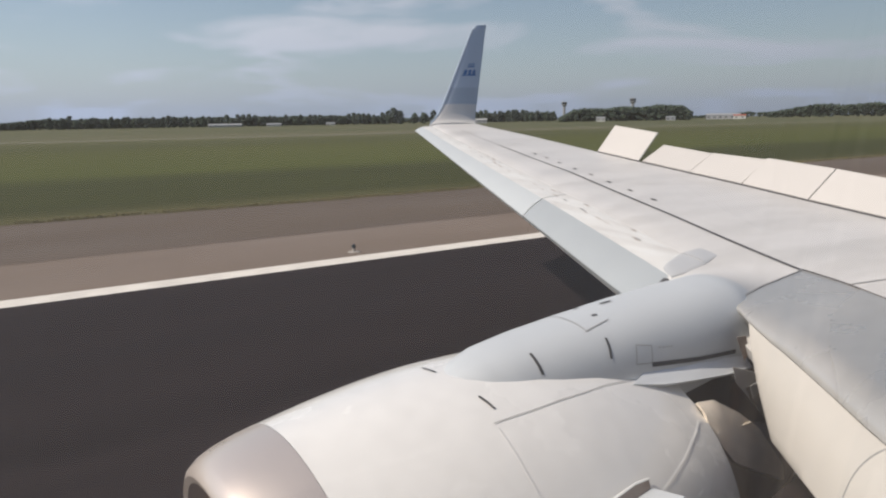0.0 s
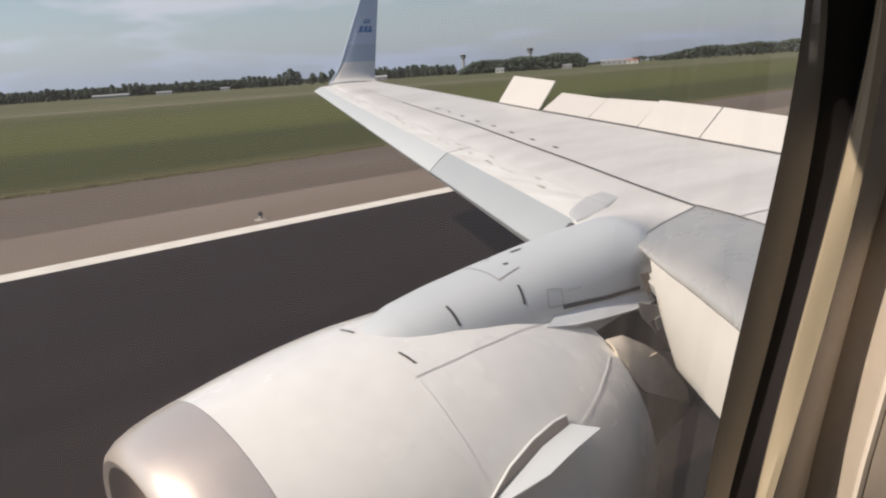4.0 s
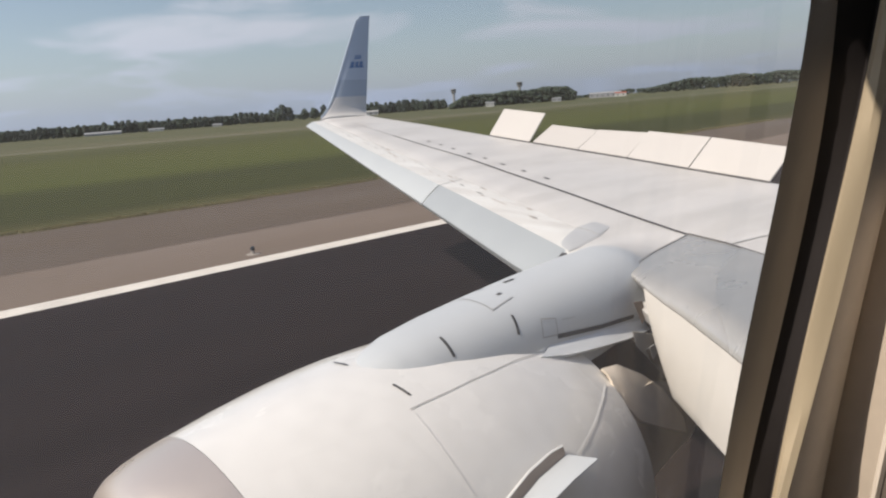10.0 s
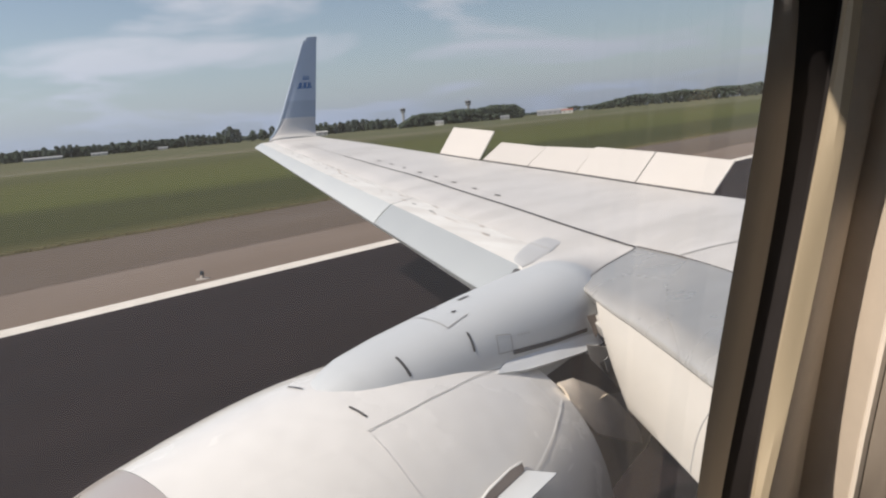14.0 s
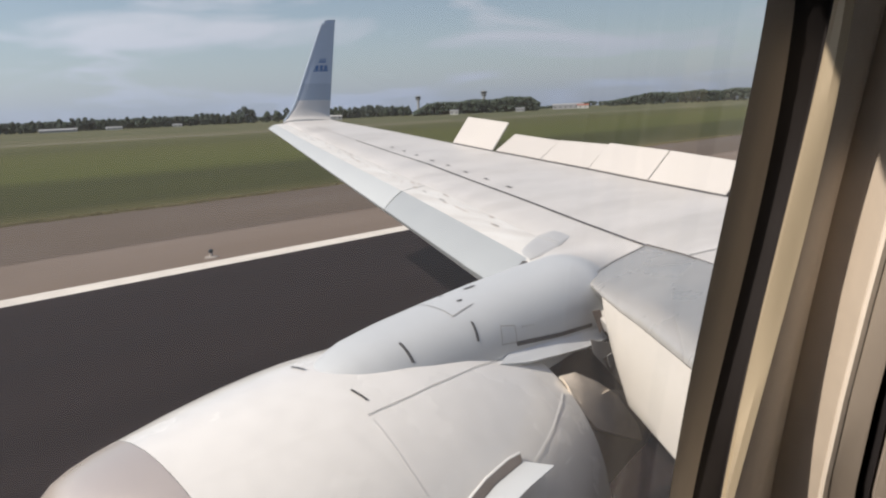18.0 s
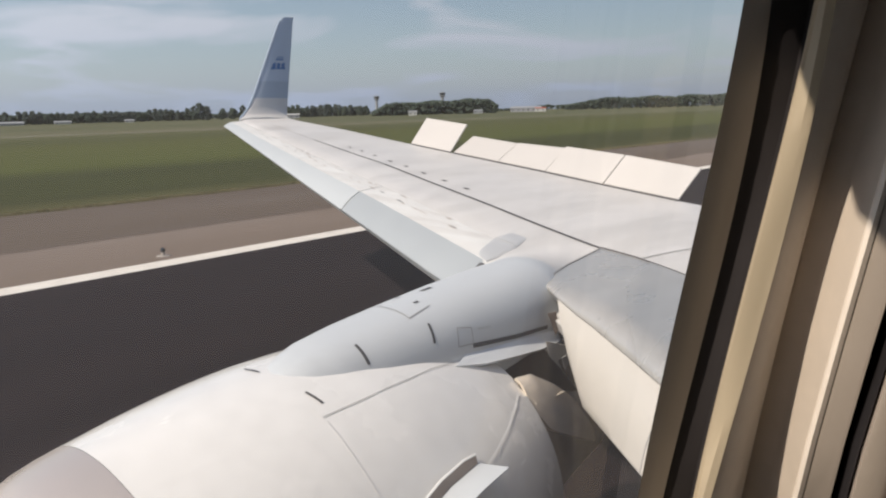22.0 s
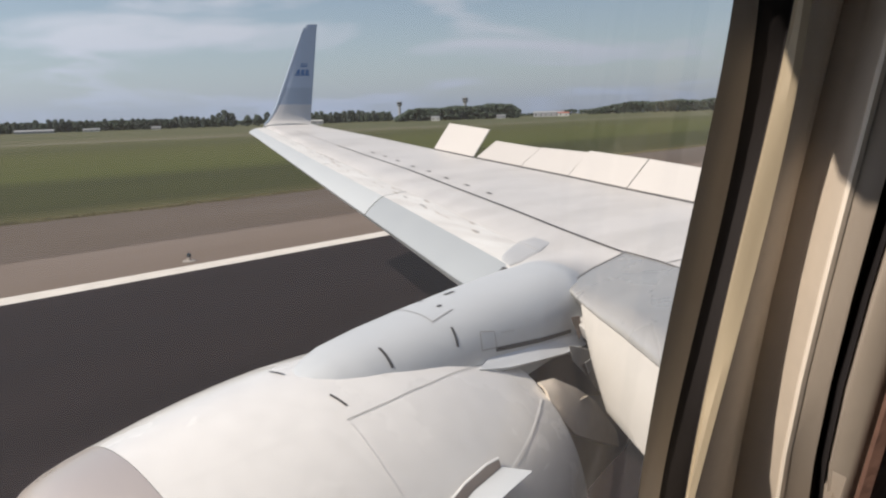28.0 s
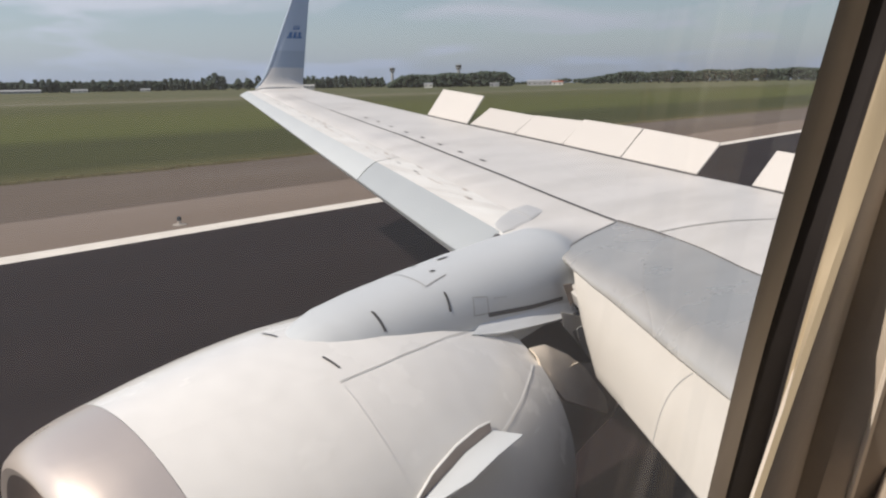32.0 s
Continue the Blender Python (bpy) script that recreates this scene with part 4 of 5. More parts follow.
for x, w in ((1.98, 0.02), (2.15, 0.055), (2.35, 0.065), (2.55, 0.065), (2.66, 0.05)):
    y = lerp([(1.9, 2.10), (2.28, 2.162), (2.63, 2.226), (2.7, 2.24)], x)[0]
    a, b = cowl_by_y(x, y + 0.004, 0.003), cowl_by_y(x, y + w * 0.55, 0.016)
    side.append([a, b, b + Vector((0, 0.004, -0.02)), a + Vector((0, 0.004, -0.02))])
    edge.append(b + Vector((0, 0.002, 0.002)))
# dark strip and white rim imitate the strake's shade and its lit edge
part("strake_shade", loft(side), CORE_METAL, strake, "dull strip painted as the strake's shade")
part("strake_edge", tube(edge, 0.006, 6), GLINT_LATCH_WHITE, strake, "white strip painted as the strake's lit edge")

# ---- fuselage shell, which stands between the port side's sky and the wing
def hull(a0, a1, x0, x1, name, material, steps=24):
    """Part of the round hull between two angles from the top, towards the starboard side."""
    rings = []
    for x in (x0, (x0 + x1) / 2, x1):
        arc = [radians(a0 + (a1 - a0) * k / steps) for k in range(steps + 1)]
        rings.append([(x, -1.76 + 1.88 * math.sin(a), 3.30 + 1.88 * math.cos(a)) for a in arc] + [(x, -1.76 + 1.87 * math.sin(a), 3.30 + 1.87 * math.cos(a)) for a in reversed(arc)])
    return part(name, loft(rings), material, plane)


for x0, x1 in ((-14.0, -0.6), (1.0, 22.0)):
    hull(0, 72, x0, x1, "fuselage_upper", FUSELAGE_BLUE)
    hull(84.5, 180, x0, x1, "fuselage_lower", FUSELAGE_PALE)
for k in range(-27, 43):
    # the window belt: skin between each window and the next
    x0 = -0.038 + 0.508 * k + 0.15
    if not -1.1 < x0 < 0.9:
        hull(72, 84.5, x0, x0 + 0.208, "unseen_belt_skin", FUSELAGE_BLUE, 6)
hull(0, 56, -0.6, 1.0, "fuselage_crown", FUSELAGE_BLUE)
hull(98, 180, -0.6, 1.0, "fuselage_belly", FUSELAGE_PALE)
hull(180, 268, -14.0, 22.0, "fuselage_port_lower", FUSELAGE_PALE)
hull(291, 360, -14.0, 22.0, "fuselage_port_upper", FUSELAGE_BLUE)

# ---- Main landing gear under the wing root
gear = part("gear_strut", tube([(7.9, 1.15, 1.75), (7.95, 1.25, 0.62)], 0.085, 14), GREY_CLAD, plane, "grey main landing gear strut")
part("gear_brace", tube([(7.9, 0.3, 1.7), (7.95, 1.22, 0.85)], 0.05, 10), GREY_CLAD, gear)
for yy in (0.98, 1.52):
    prof = [(0.30, 0.0), (0.44, 0.02), (0.53, 0.07), (0.555, 0.16), (0.555, 0.20), (0.53, 0.29), (0.44, 0.34), (0.30, 0.36)]
    rings = [[(7.95 + r * math.cos(2 * math.pi * k / 36), yy - 0.18 + d, 0.565 + r * math.sin(2 * math.pi * k / 36)) for k in range(36)] for r, d in prof]
    wheel = part("tyre", loft(rings), RUBBER, gear, "black main gear tyre")
    part("rim", loft([[(7.95 + r * math.cos(2 * math.pi * k / 24), yy - 0.19 + d, 0.565 + r * math.sin(2 * math.pi * k / 24)) for k in range(24)] for r, d in ((0.29, 0), (0.30, 0.02), (0.30, 0.36), (0.29, 0.38))]),
         BARE_METAL, gear)
part("axle", tube([(7.95, 0.8, 0.565), (7.95, 1.7, 0.565)], 0.06, 10), BARE_METAL, gear)

# ---- Krueger flap under the inboard leading edge
KR_TOP = [(2.69, 4.074), (0.45, 2.61)]
KR_LOW = [(3.60, 2.20, 2.028), (2.30, 0.66, 2.045)]


def flap_place(k, f, lift=0.0):
    """A place on the flap: k inboard along the span from its outer end, f down from the wing's nose."""
    y = KR_TOP[0][0] + (KR_TOP[1][0] - KR_TOP[0][0]) * k
    top = Vector((lerp(WING, y)[0] - 0.022, y, lerp(ROOT_NOSE, y)[0]))
    low = Vector(KR_LOW[0]).lerp(Vector(KR_LOW[1]), k)
    p = top.lerp(low, f) + Vector((-0.05, -0.03, 0.035)) * math.sin(math.pi * f)
    # the outer end is rounded
    p += Vector((0.53, 0.85, 0)) * 0.055 * math.sin(math.pi * f) * (1 - k) ** 8
    return p + Vector((-0.75, -0.45, 0.5)) * lift


rings = []
for k in smooth_steps(0, 1, 36):
    face = [flap_place(k, f) for f in smooth_steps(0, 1, 10)]
    back = [flap_place(k, f, -0.035) for f in smooth_steps(1, 0, 10)]
    rings.append(face + back)
part("krueger_flap", loft(rings), KRUEGER_PAINT, wing, "cream leading-edge flap hanging below the wing root")


def flat_piece(name, outline, push, material, parent, label=""):
    """A thin plate from its outline, thickened along push."""
    return part(name, loft([[Vector(p) for p in outline], [Vector(p) + Vector(push) for p in outline]]), material, parent, label, smooth=False)


flat_piece("flap_bracket", [(3.80, 2.60, 2.30), (4.048, 2.60, 2.21), (4.072, 2.60, 2.128), (3.94, 2.60, 2.135), (4.002, 2.60, 2.045), (4.16, 2.60, 1.884), (3.97, 2.60, 2.073), (3.84, 2.60, 2.19)],
           (0.004, 0.005, 0.0), KRUEGER_PAINT, wing, "pale angular bracket of the leading-edge flap")
flat_piece("flap_hinge_arm", [(3.93, 2.56, 2.16), (4.00, 2.56, 2.17), (4.02, 2.56, 2.10), (3.97, 2.56, 2.07)], (0.003, 0.005, 0.0), UNDER_GREY, wing, "small grey hinge arm")
flat_piece("primed_edge", [(4.06, 2.76, 2.40), (4.16, 2.76, 2.39), (4.18, 2.74, 2.28), (4.11, 2.73, 2.24)], (0.004, 0.005, 0.0), RUST, wing, "rust-brown primed edge beside the pylon")
# the joint between the two lengths of the flap
ribbon("flap_joint", [flap_place(0.553 - 0.125 * f - 0.02 * math.sin(math.pi * f), f, 0.004) for f in smooth_steps(0.03, 0.99, 10)],
       [Vector((-0.75, -0.45, 0.5))] * 11, 0.010, GREY_SEAM, wing)

# ---- what shows in the gap behind the cowl
APRON_PAINT = surface("pale_blue_grey_apron_paint", (0.66, 0.69, 0.72), 0.4, vary=0.05, scale=3, fine=20)
# near-black colour for the shade in the gap under the pylon
UNDER_PYLON_SHADE = surface("dark_under_pylon_shade", (0.050, 0.040, 0.035), 0.8, vary=0.25, scale=5, fine=30)
# paler than the core metal, to imitate sunlight on the core cowl
SUNLIT_TAN = surface("sunlit_core_tan", (0.80, 0.71, 0.60), 0.55, vary=0.08, scale=4, fine=30, second=(0.62, 0.52, 0.43), second_amount=0.5, second_scale=3)
flat_piece("pylon_apron", [(3.273, 2.79, 2.350), (3.795, 2.80, 2.288), (4.224, 2.80, 2.236), (4.244, 2.76, 2.167), (3.93, 2.72, 2.191), (3.585, 2.70, 2.233), (3.295, 2.69, 2.273), (3.052, 2.71, 2.320)],
           (0.0, 0.02, -0.02), APRON_PAINT, pylon, "pale flange under the pylon's slot")
# added plate whose darkness imitates shade below the pylon
flat_piece("shade_plate", [(3.50, 2.83, 2.22), (3.76, 2.83, 2.20), (4.09, 2.83, 2.142), (4.344, 2.83, 1.923), (4.595, 2.83, 1.639), (4.80, 2.83, 1.20), (4.18, 2.83, 1.45), (3.60, 2.83, 1.90)],
           (0.02, 0.03, 0.0), UNDER_PYLON_SHADE, pylon, "dark plate standing in for the shade below the pylon")
# added plate in place of the sun patch on the core cowl
upper_edge = [(0, 3.473, 2.60, 2.150), (1, 3.629, 2.60, 2.130), (2, 3.866, 2.585, 1.998), (3, 4.069, 2.57, 1.848), (4, 4.19, 2.52, 1.66)]
lower_edge = [(0, 3.51, 2.53, 2.0), (1, 3.57, 2.49, 1.90), (2, 3.66, 2.46, 1.785), (3, 3.87, 2.45, 1.673), (4, 4.191, 2.46, 1.514)]
rings = []
for k in smooth_steps(0, 4, 16):
    a, b = Vector(lerp(upper_edge, k)), Vector(lerp(lower_edge, k))
    face = [a.lerp(b, f) + Vector((-0.01, -0.02, 0.025)) * math.sin(math.pi * f) for f in smooth_steps(0, 1, 6)]
    rings.append(face + [p + Vector((0.012, 0.02, -0.02)) for p in reversed(face)])
part("sunlit_patch", loft(rings), SUNLIT_TAN, engine, "tan plate painted as the sunlit patch of the core cowl")
part("panel_ridge", tube([(3.553, 2.51, 1.975), (3.74, 2.525, 1.945), (3.945, 2.555, 1.925)], 0.007, 6), SUNLIT_TAN, engine)


# ---------------------------------------------------------------- cabin window and wall
LEAN, EYE_Z = -0.188, 3.76
# each edge of the window's mouldings: its depth, the heights between which it bends, and its bend along the height, all in centimetres (s: height in units of 5 cm)
EDGES = {"opening": (4.737, -1.3, 1.1, (10.013, 0.047, -0.261, -0.578, -0.174)),
         "rubber": (4.547, -1.3, 0.95, (10.783, -0.270, -0.934, -0.583, -0.021)),
         "trim": (4.006, -1.3, 1.1, (10.484, 0.072, -0.299, -0.555, -0.126)),
         "trim_back": (3.723, -0.9, 0.8, (10.630, -0.255, -0.893, -0.438, -0.016)),
         "step": (3.711, -1.3, 0.2, (11.564, -0.108, 0.187, -0.144, -0.035)),
         "ridge": (2.814, -1.3, 0.1, (11.186, -0.216, 0.143, -0.042, 0.121)),
         "panel_edge": (2.361, -1.3, 0.1, (11.259, 0.031, 0.349, -0.172, 0.083)),
         "next_panel": (2.035, -1.3, -0.2, (11.339, 0.523, 0.380, -0.257, 0.156)),
         "seat_edge": (1.65, -1.3, 0.0, (11.36, -0.33, 0.0, 0.0, 0.0))}


def wall_point(u, v, y):
    """A place on the leaning cabin wall: u along the cabin, v the height over the middle of the window, y its depth there."""
    return Vector((u, y + LEAN * v, EYE_Z + v))


def edge_u(name, v):
    y, lo, hi, c = EDGES[name]
    s = v / 0.05
    t = min(hi, max(lo, s))
    u = sum(q * t ** i for i, q in enumerate(c))
    slope = sum(i * q * t ** (i - 1) for i, q in enumerate(c) if i)
    return (u + slope * (s - t)) * 0.01


def edge_at(name, v, du=0.0, dy=0.0):
    return wall_point(edge_u(name, v) + du, v, EDGES[name][0] * 0.01 + dy)


WINDOW_MID = -0.026


def window_ring(name, du=0.0, dy=0.0):
    """The whole rounded outline that one edge makes round the window, the forward half mirrored."""
    y = EDGES[name][0] * 0.01 + dy
    side = [(edge_u(name, v) + du, v) for v in smooth_steps(-0.20, 0.045, 40)]
    u1, v1 = side[-1]
    a0 = math.atan2(side[-1][1] - side[-2][1], side[-1][0] - side[-2][0])
    r = 0.040 + du
    top = []
    for k in range(1, 11):
        a = a0 + (math.pi - a0) * k / 10
        top.append((u1 + r * (math.sin(a) - math.sin(a0)), v1 - r * (math.cos(a) - math.cos(a0))))
    u0, v0 = side[0]
    low = [(u0 - 0.06 * (1 - math.cos(a)) , v0 - 0.06 * math.sin(a) - du) for a in (math.pi / 2 * k / 8 for k in range(8, 0, -1))]
    half = low + side + top
    return [wall_point(u, v, y) for u, v in half] + [wall_point(2 * WINDOW_MID - u, v, y) for u, v in reversed(half)]


cabin_window = empty("window_1", "rounded airliner window in a cream trim ring", "window", "", "structure")
part("window_frame", loft([window_ring("opening", 0.040, 0.010), window_ring("opening", 0.0130, 0.0040), window_ring("opening", 0.0028, 0.0009), window_ring("opening", 0.0002, 0.0001), window_ring("opening", 0.0016, -0.0003),
                           window_ring("rubber", -0.0012, 0.0004), window_ring("rubber", 0.0003, 0.0)], caps=False), FRAME_GREY, cabin_window, "grey-brown inner window frame")
part("window_gasket", loft([window_ring("rubber", 0.0, 0.0003), window_ring("rubber", 0.0006, -0.0006), window_ring("trim", 0.0042, 0.0020), window_ring("trim", 0.0030, 0.0005)], caps=False), RUBBER, cabin_window,
     "black rubber window gasket")
part("trim_ring", loft([window_ring("trim", 0.0036, 0.0009), window_ring("trim", 0.0004, 0.0003), window_ring("trim", 0.0, 0.0), window_ring("trim", 0.0001, -0.0004), window_ring("trim_back", -0.0006, 0.0010),
                        window_ring("trim_back", 0.0, 0.0), window_ring("trim_back", 0.0010, 0.0004)], caps=False), TRIM_CREAM, cabin_window, "cream plastic trim ring")
pane_bm = bmesh.new()
pane_bm.faces.new([pane_bm.verts.new(p) for p in window_ring("opening", 0.0060, 0.0020)])
pane = part("pane", pane_bm, PANE, cabin_window, "clear acrylic window pane", smooth=False)
pane.visible_shadow = False

cabin_wall = empty("cabin_wall", "beige cabin side wall panels round the window", "wall", "", "structure")


def wall_strip(places, name, material, label="", v0=-0.35, v1=0.24, steps=36):
    """A moulding up the wall, from its profile in places (edge, off along the cabin, off in depth), with some thickness behind it."""
    rows = []
    for v in smooth_steps(v0, v1, steps):
        face = [edge_at(e, v, du, dy) for e, du, dy in places]
        back = [p + Vector((0.0035, 0.0020, 0)) for p in reversed(face)]
        rows.append(face + back)
    return part(name, loft(rows), material, cabin_wall, label)


# unseen skin piece over the window, its corner shaped to cut the sunlight
skin = prism([(-0.55, 4.18), (-0.55, 3.876), (0.0, 3.872), (0.015, 3.856), (0.033, 3.842), (0.055, 3.832), (0.115, 3.828), (0.95, 3.828), (0.95, 4.18)], "y", 0.046, 0.050)
part("unseen_belt_skin", skin, FUSELAGE_BLUE, plane, smooth=False)

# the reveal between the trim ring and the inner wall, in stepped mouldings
# sunlight and highlight on these mouldings are put into their colours
wall_strip([("trim_back", 0.0004, 0.0006), ("trim_back", 0.0012, 0.0001), ("step", -0.0016, 0.0001), ("step", -0.0011, -0.0003), ("step", -0.0002, -0.0003), ("step", 0.0, 0.0)], "reveal_moulding", PANEL_SUNLIT,
           "window reveal with a narrow raised lip, sunlight put into its beige")
wall_strip([("step", -0.0001, 0.0006), ("step", 0.0002, -0.0020), ("step", 0.0003, -0.0034), ("step", 0.0001, -0.0042), ("ridge", 0.0003, 0.0008), ("ridge", 0.0, 0.0)], "reveal_moulding", PANEL_HALF_LIT,
           "groove of the reveal, its light put into the beige")
wall_strip([("ridge", 0.0004, 0.0007), ("ridge", -0.0003, 0.0003), ("ridge", -0.0004, -0.0003), ("ridge", 0.0003, -0.0008)], "ridge_glint", PANEL_SUNLIT, "bead along the reveal's ridge, painted as a highlight")
wall_strip([("ridge", 0.0, 0.0001), ("ridge", 0.0001, -0.0004), ("ridge", 0.0006, -0.0008), ("panel_edge", -0.0002, 0.0006), ("panel_edge", 0.0, 0.0), ("panel_edge", 0.0012, 0.0004)], "reveal_moulding", PANEL_DIMMED,
           "raised reveal moulding, toned down where the sun falls")
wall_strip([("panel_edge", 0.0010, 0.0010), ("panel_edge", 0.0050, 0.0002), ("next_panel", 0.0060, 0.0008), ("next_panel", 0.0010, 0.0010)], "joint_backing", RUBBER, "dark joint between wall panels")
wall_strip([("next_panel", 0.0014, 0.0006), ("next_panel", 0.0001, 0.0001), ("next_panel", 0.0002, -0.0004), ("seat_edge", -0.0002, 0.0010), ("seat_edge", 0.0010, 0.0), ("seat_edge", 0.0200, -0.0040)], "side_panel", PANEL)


def wall_plate(u0, u1, v0, v1, y0, y1, name, material=PANEL):
    """A plate of the inner wall, between two places along the cabin."""
    rows = [[wall_point(u0, v, y0), wall_point(u1, v, y1), wall_point(u1, v, y1 + 0.012), wall_point(u0, v, y0 + 0.012)] for v in smooth_steps(v0, v1, 4)]
    return part(name, loft(rows), material, cabin_wall)


wall_plate(0.135, 0.345, -1.0, 0.9, 0.0120, 0.0120, "side_panel")
for k in (-4, -3, -2, -1, 1, 2, 3, 4):
    # the neighbouring windows, with a panel between each pair
    c = -0.038 + 0.508 * k
    inset = 0.0305 if k < 0 else 0.0120
    wall_plate(c - 0.125, c + 0.125, 0.07, 0.9, inset, inset, "upper_panel")
    wall_plate(c - 0.125, c + 0.125, -1.0, -0.22, inset, inset, "lower_panel")
    if k != -1:
        a = c + 0.125
        wall_plate(a, a + 0.258, -1.0, 0.9, inset, inset, "side_panel")
wall_plate(-0.421, -0.185, -1.0, 0.9, 0.0400, 0.0400, "side_panel")
wall_plate(-2.6, -2.195, -1.0, 0.9, 0.0305, 0.0305, "side_panel")
wall_plate(-0.185, 0.135, 0.105, 0.9, 0.0400, 0.0400, "upper_panel")
wall_plate(-0.185, 0.135, -1.0, -0.262, 0.0400, 0.0400, "lower_panel")


# the brown seat back that stands beside the wall, aft of the window
seat = empty("seat", "brown leather passenger seat back beside the cabin wall", "seat", at=(0, 0, 0))
rows = []
for v in smooth_steps(-0.60, 0.02, 16):
    def at_wall(du, dy, v=v):
        return edge_at("seat_edge", v, du, dy)
    rows.append([at_wall(0.0010, -0.0008), at_wall(0.0002, -0.0016), at_wall(0.0012, -0.0030), at_wall(0.012, -0.0060), at_wall(0.030, -0.0080), at_wall(0.030, -0.0060), at_wall(0.012, -0.0040)])
part("backrest", loft(rows), SEAT_BROWN, seat)
part("seat_base", box(0.12, 0.55, -0.48, -0.04, 2.78, 3.16, 0.03), SEAT_BROWN, seat)
part("seat_frame", box(0.16, 0.50, -0.42, -0.10, 2.775, 2.80, 0.004), GREY_CLAD, seat)

# the rest of the cabin, which closes the place behind the camera
cabin_floor = tagged(part("cabin_floor", box(-2.6, 2.6, -3.3, 0.02, 2.70, 2.78), CABIN_PALE), "pale cabin floor covering", "floor", "", "structure")
ceiling = tagged(part("ceiling", box(-2.6, 2.6, -3.3, -0.02, 4.85, 4.90), CABIN_PALE), "pale curved cabin ceiling lining", "ceiling", "", "structure")
tagged(part("wall_front", box(-2.66, -2.6, -3.3, 0.06, 2.7, 4.9), CABIN_PALE), "beige cabin bulkhead", "wall", "", "structure")
tagged(part("wall_back", box(2.6, 2.66, -3.3, 0.06, 2.7, 4.9), CABIN_PALE), "beige cabin bulkhead", "wall", "", "structure")
far_wall = empty("wall_far", "far cabin side wall with a row of windows", "wall", "", "structure")
part("lower_panel", box(-2.6, 2.6, -3.36, -3.3, 2.7, 3.45), CABIN_PALE, far_wall)
part("upper_panel", box(-2.6, 2.6, -3.36, -3.3, 4.02, 4.9), CABIN_PALE, far_wall)
for k in range(11):
    part("window_post", box(-2.6 + k * 0.5, -2.6 + k * 0.5 + 0.14, -3.36, -3.3, 3.45, 4.02), CABIN_PALE, far_wall)


# ---------------------------------------------------------------- distance
def bearing(az, dist):
    return dist * math.sin(radians(az)), dist * math.cos(radians(az))


ICO = [(0, 0, 1), (0.894, 0, 0.447), (0.276, 0.851, 0.447), (-0.724, 0.526, 0.447), (-0.724, -0.526, 0.447), (0.276, -0.851, 0.447),
       (0.724, 0.526, -0.447), (-0.276, 0.851, -0.447), (-0.894, 0, -0.447), (-0.276, -0.851, -0.447), (0.724, -0.526, -0.447), (0, 0, -1)]
ICO_F = [(0, 1, 2), (0, 2, 3), (0, 3, 4), (0, 4, 5), (0, 5, 1), (1, 6, 2), (2, 7, 3), (3, 8, 4), (4, 9, 5), (5, 10, 1),
         (6, 7, 2), (7, 8, 3), (8, 9, 4), (9, 10, 5), (10, 6, 1), (11, 7, 6), (11, 8, 7), (11, 9, 8), (11, 10, 9), (11, 6, 10)]


def clump_mesh(name, blobs, rng, material):
    """One mesh of many uneven leaf clumps: rows of (x, y, z, radius)."""
    verts, faces = [], []
    for x, y, z, r in blobs:
        k = len(verts)
        for a, b, c in ICO:
            f = r * rng.uniform(0.65, 1.3)
            verts.append((x + a * f, y + b * f, z + c * f * 0.9))
        faces += [(a + k, b + k, c + k) for a, b, c in ICO_F]
    me = bpy.data.meshes.new(name)
    me.from_pydata(verts, [], faces)
    me.materials.append(material)
    return me


def make_tree(height, width, rng, material, slim):
    """A tree at the origin: a tapered trunk with limbs and a crown of uneven clumps."""
    top = empty("tree", "tall dark green tree in a distant windbreak", "tree", "distant windbreak trees")
    trunk = loft([[(0.03 * height * k * math.cos(a), 0.03 * height * k * math.sin(a), z) for a in (math.pi / 3 * i for i in range(6))]
                  for k, z in ((0.8, -0.3), (0.6, height * 0.2), (0.4, height * 0.5), (0.12, height * 0.85))])
    for i in range(5):
        a = i * 2.4
        p = (0, 0, height * (0.22 + 0.09 * i))
        q = (width * 0.35 * math.cos(a), width * 0.35 * math.sin(a), height * (0.40 + 0.09 * i))
        limb = tube([p, q], 0.008 * height, 5)
        tmp = bpy.data.meshes.new("limb")
        limb.to_mesh(tmp)
        limb.free()
        trunk.from_mesh(tmp)
        bpy.data.meshes.remove(tmp)
    part("trunk", trunk, BARK, top)
    blobs = []
    for _ in range(64):
        t = rng.random()
        z = height * (0.07 + 0.90 * t)
        reach = width * 0.5 * (math.sin(math.pi * (0.12 + 0.83 * t)) ** (0.6 if slim else 0.8)) * rng.uniform(0.35, 1.0)
        a = rng.uniform(0, 6.283)
        blobs.append((reach * math.cos(a), reach * math.sin(a), z, width * rng.uniform(0.14, 0.22)))
    crown = new("crown", clump_mesh("crown", blobs, rng, material))
    crown.parent = top
    return top


rng = random.Random(7)
kinds = [make_tree(17, 11, rng, LEAF, False), make_tree(18, 9, rng, LEAF_HAZED, True), make_tree(15, 12, rng, LEAF, False), make_tree(19, 10, rng, LEAF_HAZED, True)]
used = set()


def plant(az, dist, scale):
    i = rng.randrange(4)
    x, y = bearing(az, dist)
    m = pose(x, y, -0.05, 0, 0, rng.uniform(0, 360)) @ Matrix.Diagonal((scale, scale, scale * rng.uniform(0.92, 1.08), 1))
    if i not in used:
        used.add(i)
        kinds[i].matrix_basis = m
        return kinds[i]
    ob = copy_thing(kinds[i], pose(0, 0, 0))
    ob.matrix_basis = m
    return ob


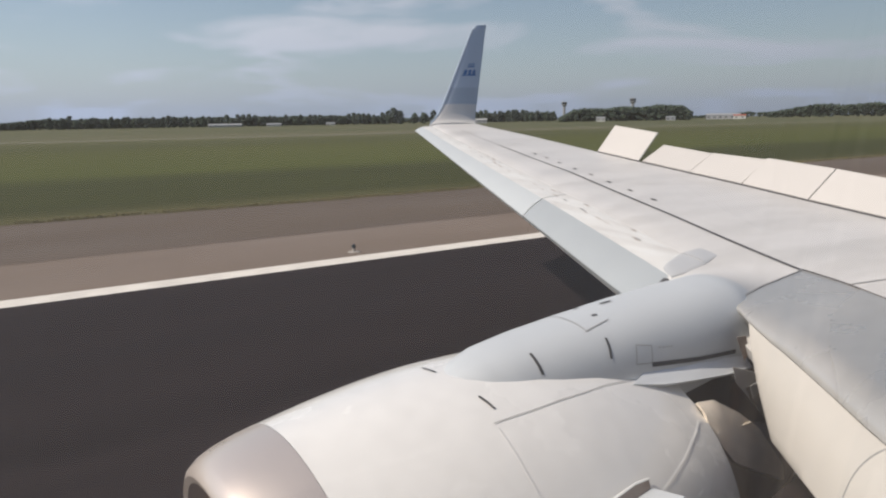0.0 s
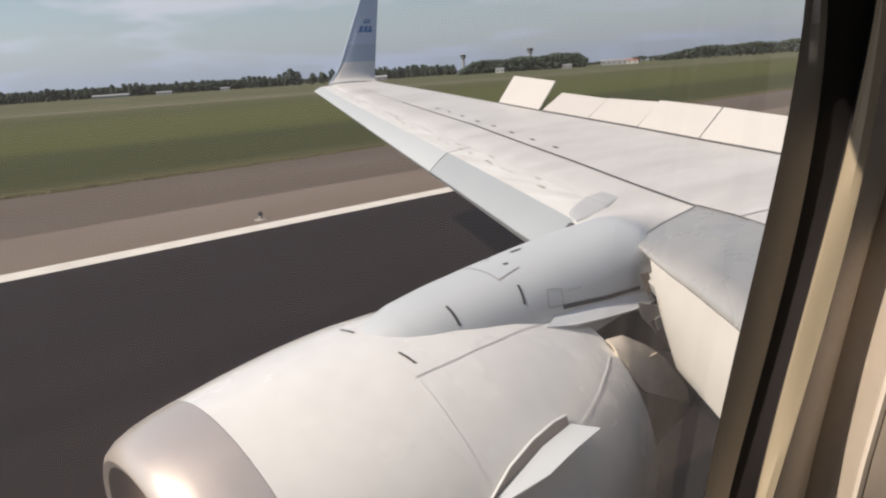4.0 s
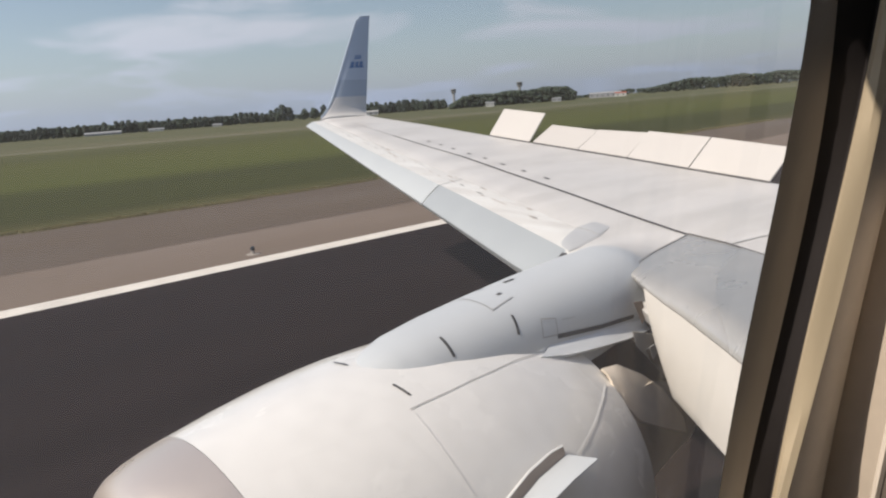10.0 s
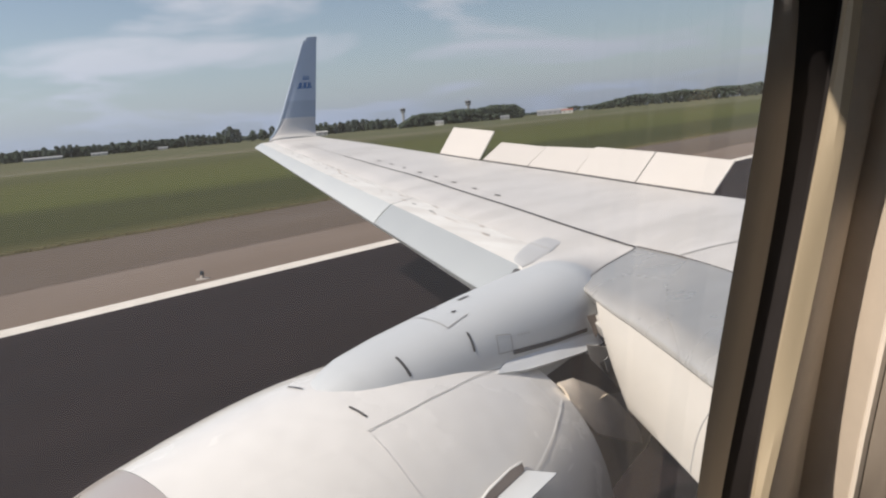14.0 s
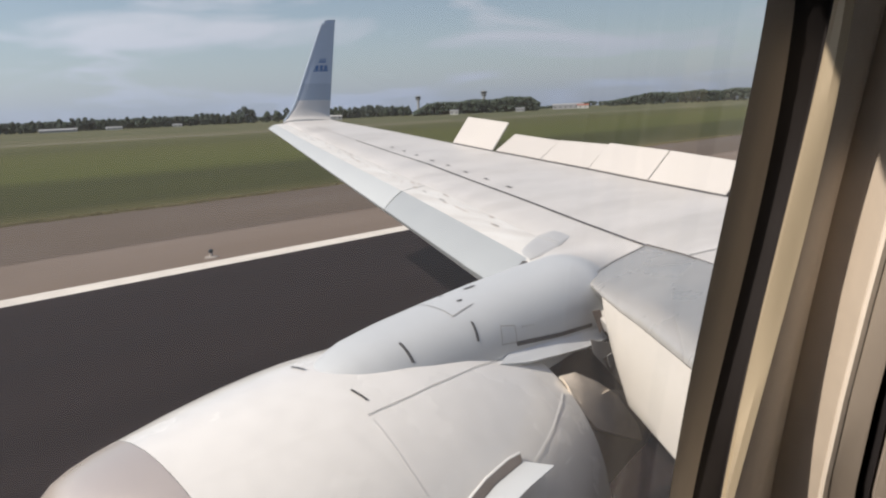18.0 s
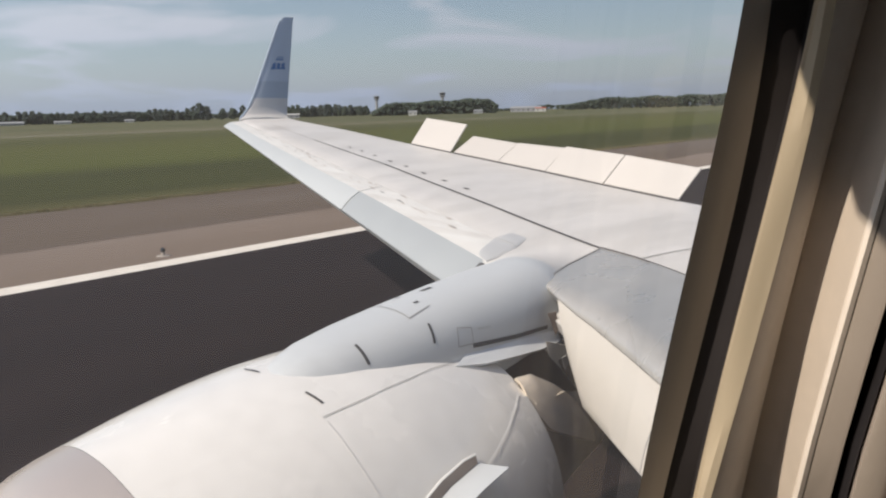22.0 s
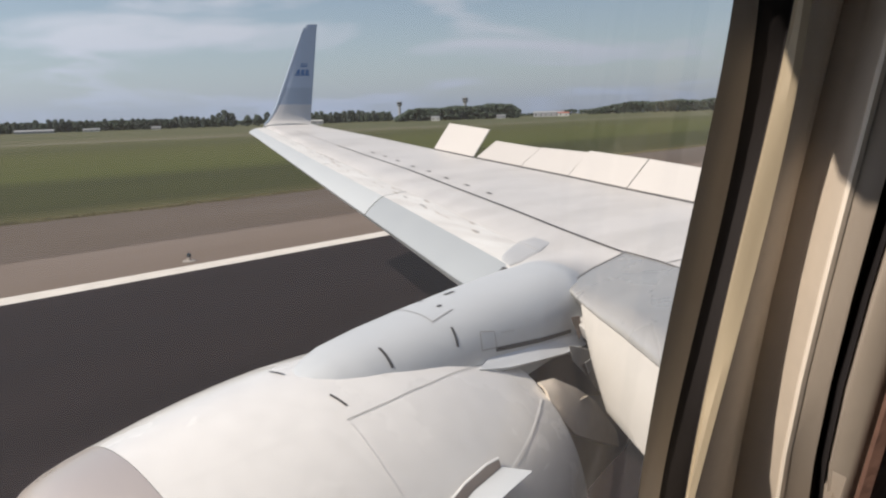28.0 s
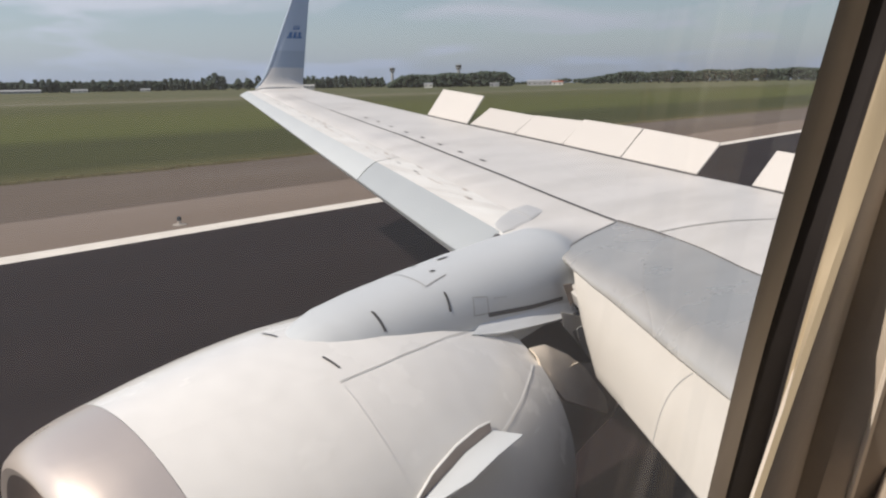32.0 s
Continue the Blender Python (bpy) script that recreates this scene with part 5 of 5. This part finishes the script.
def tree_row(az0, az1, dist, scale, gap):
    az = az0
    while az < az1:
        plant(az, dist + rng.uniform(-12, 12), scale * rng.uniform(0.92, 1.07))
        az += math.degrees(gap / dist) * rng.uniform(0.8, 1.25)


tree_row(6, 29.3, 1150, 0.88, 7.5)
tree_row(34.0, 42.2, 1200, 0.98, 7.0)
for az, s in ((29.6, 1.1), (30.0, 1.28), (30.5, 1.18), (31.6, 0.95), (32.3, 0.98), (33.0, 1.0), (33.6, 0.95)):
    plant(az, 1100, s)


def wood(name, az0, az1, dist, depth, h0, h1, count, label):
    blobs = []
    for _ in range(count):
        k = rng.random()
        az = az0 + (az1 - az0) * k
        d = dist + rng.uniform(0, depth)
        x, y = bearing(az, d)
        h = (h0 + (h1 - h0) * k) * (0.95 + 0.05 * math.sin(az * 2.3)) * min(1, 0.35 + 6 * k, 0.5 + 8 * (1 - k))
        blobs.append((x, y, h * math.sqrt(rng.random()) * 0.92, rng.uniform(1.5, 2.8)))
    ob = new(name, clump_mesh(name, blobs, rng, LEAF))
    return tagged(ob, label, "wood", "", "stuff")


wood("wood", 42.6, 52.0, 900, 60, 14, 19, 4600, "dense dark green wood at the airfield's far edge")
wood("wood", 57.2, 80.0, 1250, 70, 20, 22, 3600, "dense dark wood behind the far end of the airfield")
wood("wood", 2.0, 29.4, 1185, 20, 14.5, 14.5, 5600, "even belt of dark trees along a distant road")
wood("wood", 33.8, 42.3, 1235, 20, 14.5, 14.5, 1100, "even belt of dark trees along a distant road")
wood("hedge", -10, 42.0, 1500, 40, 9, 10, 2600, "long low hedge on the horizon")
wood("hedge", 52, 88.0, 1700, 40, 12, 13, 2200, "long low tree belt on the horizon")


def control_tower(az, dist, height, label):
    x, y = bearing(az, dist)
    t = empty("control_tower", label, "tower", "airfield towers", at=(x, y, 0))
    n = 16
    def ring(r, z):
        return [(r * math.cos(2 * math.pi * k / n), r * math.sin(2 * math.pi * k / n), z) for k in range(n)]
    s = height / 40
    part("shaft", loft([ring(3.6 * s, -0.2), ring(2.7 * s, 12 * s), ring(2.5 * s, 28 * s)]), TOWER_CONCRETE, t)
    part("base_building", box(-9 * s, 9 * s, -6 * s, 6 * s, -0.1, 7 * s), GREY_CLAD, t)
    part("collar", loft([ring(2.5 * s, 27.5 * s), ring(5.4 * s, 30.5 * s), ring(5.4 * s, 31.6 * s), ring(4.6 * s, 31.8 * s)]), TOWER_CONCRETE, t)
    part("cab", loft([ring(4.4 * s, 31.6 * s), ring(5.5 * s, 35.4 * s)]), DARK_GLASS, t, "dark glazed control room")
    part("roof", loft([ring(5.8 * s, 35.4 * s), ring(5.8 * s, 36.2 * s), ring(2 * s, 37 * s)]), TOWER_CONCRETE, t)
    part("mast", tube([(0, 0, 36.8 * s), (0, 0, 40 * s)], 0.25 * s, 6), TOWER_CONCRETE, t)
    return t


control_tower(42.9, 1350, 36, "slim grey control tower beyond the trees")
control_tower(47.9, 1350, 40, "grey control tower with a dark glazed cab above the wood")


def shed(az, dist, w, d, h, wall, roof, turn, label):
    x, y = bearing(az, dist)
    t = empty("building", label, "building", "buildings beyond the airfield", at=(x, y, 0))
    t.rotation_euler = (0, 0, radians(turn))
    part("wall", box(-w / 2, w / 2, -d / 2, d / 2, -0.1, h), wall, t)
    part("roof", prism([(-d / 2 - 0.4, h), (d / 2 + 0.4, h), (0, h + d * 0.16)], "x", -w / 2 - 0.4, w / 2 + 0.4), roof, t)
    count = max(2, int(w / 6))
    for k in range(count):
        c = -w / 2 + (k + 0.5) * w / count
        part("window", box(c - 1, c + 1, -d / 2 - 0.06, -d / 2 + 0.02, h * 0.35, h * 0.7), DARK_GLASS, t)
    return t


for az, dist, w, d, h, wl, rf in ((17.5, 1080, 44, 12, 2.6, GREY_CLAD, GREY_CLAD), (21.0, 1080, 20, 9, 2.6, WHITE_CLAD, GREY_CLAD), (25.2, 1080, 12, 8, 2.6, WHITE_CLAD, GREY_CLAD),
                                  (36.5, 900, 18, 9, 4, GREY_CLAD, WHITE_CLAD), (45.6, 820, 9, 7, 4, WHITE_CLAD, GREY_CLAD), (50.6, 860, 10, 6, 3.4, GREY_CLAD, GREY_CLAD),
                                  (54.2, 1000, 40, 14, 5, GREY_CLAD, GREY_CLAD), (55.3, 980, 14, 9, 4, WHITE_CLAD, RED_TILE)):
    shed(az, dist, w, d, h, wl, rf, -az, "low pale airfield building at the tree line" if wl is WHITE_CLAD else "low grey airfield building at the tree line")


def edge_light(x, y):
    t = empty("runway_edge_light", "small raised runway edge lamp on the shoulder", "runway light", "runway edge lights", at=(x, y, 0.008))
    part("base", loft([[(r * math.cos(math.pi * k / 6), r * math.sin(math.pi * k / 6), z) for k in range(12)] for r, z in ((0.20, 0), (0.19, 0.012), (0.06, 0.022), (0.045, 0.12))]), CONCRETE, t)
    part("lens", loft([[(r * math.cos(math.pi * k / 6), r * math.sin(math.pi * k / 6), z) for k in range(12)] for r, z in ((0.06, 0.12), (0.07, 0.15), (0.055, 0.21), (0.012, 0.24))]), DARK_GLASS, t)
    return t


first = edge_light(9.7, 19.4)
for k in (1, 2, 3):
    copy_thing(first, pose(9.7 + 60 * k, 19.4, 0.008))
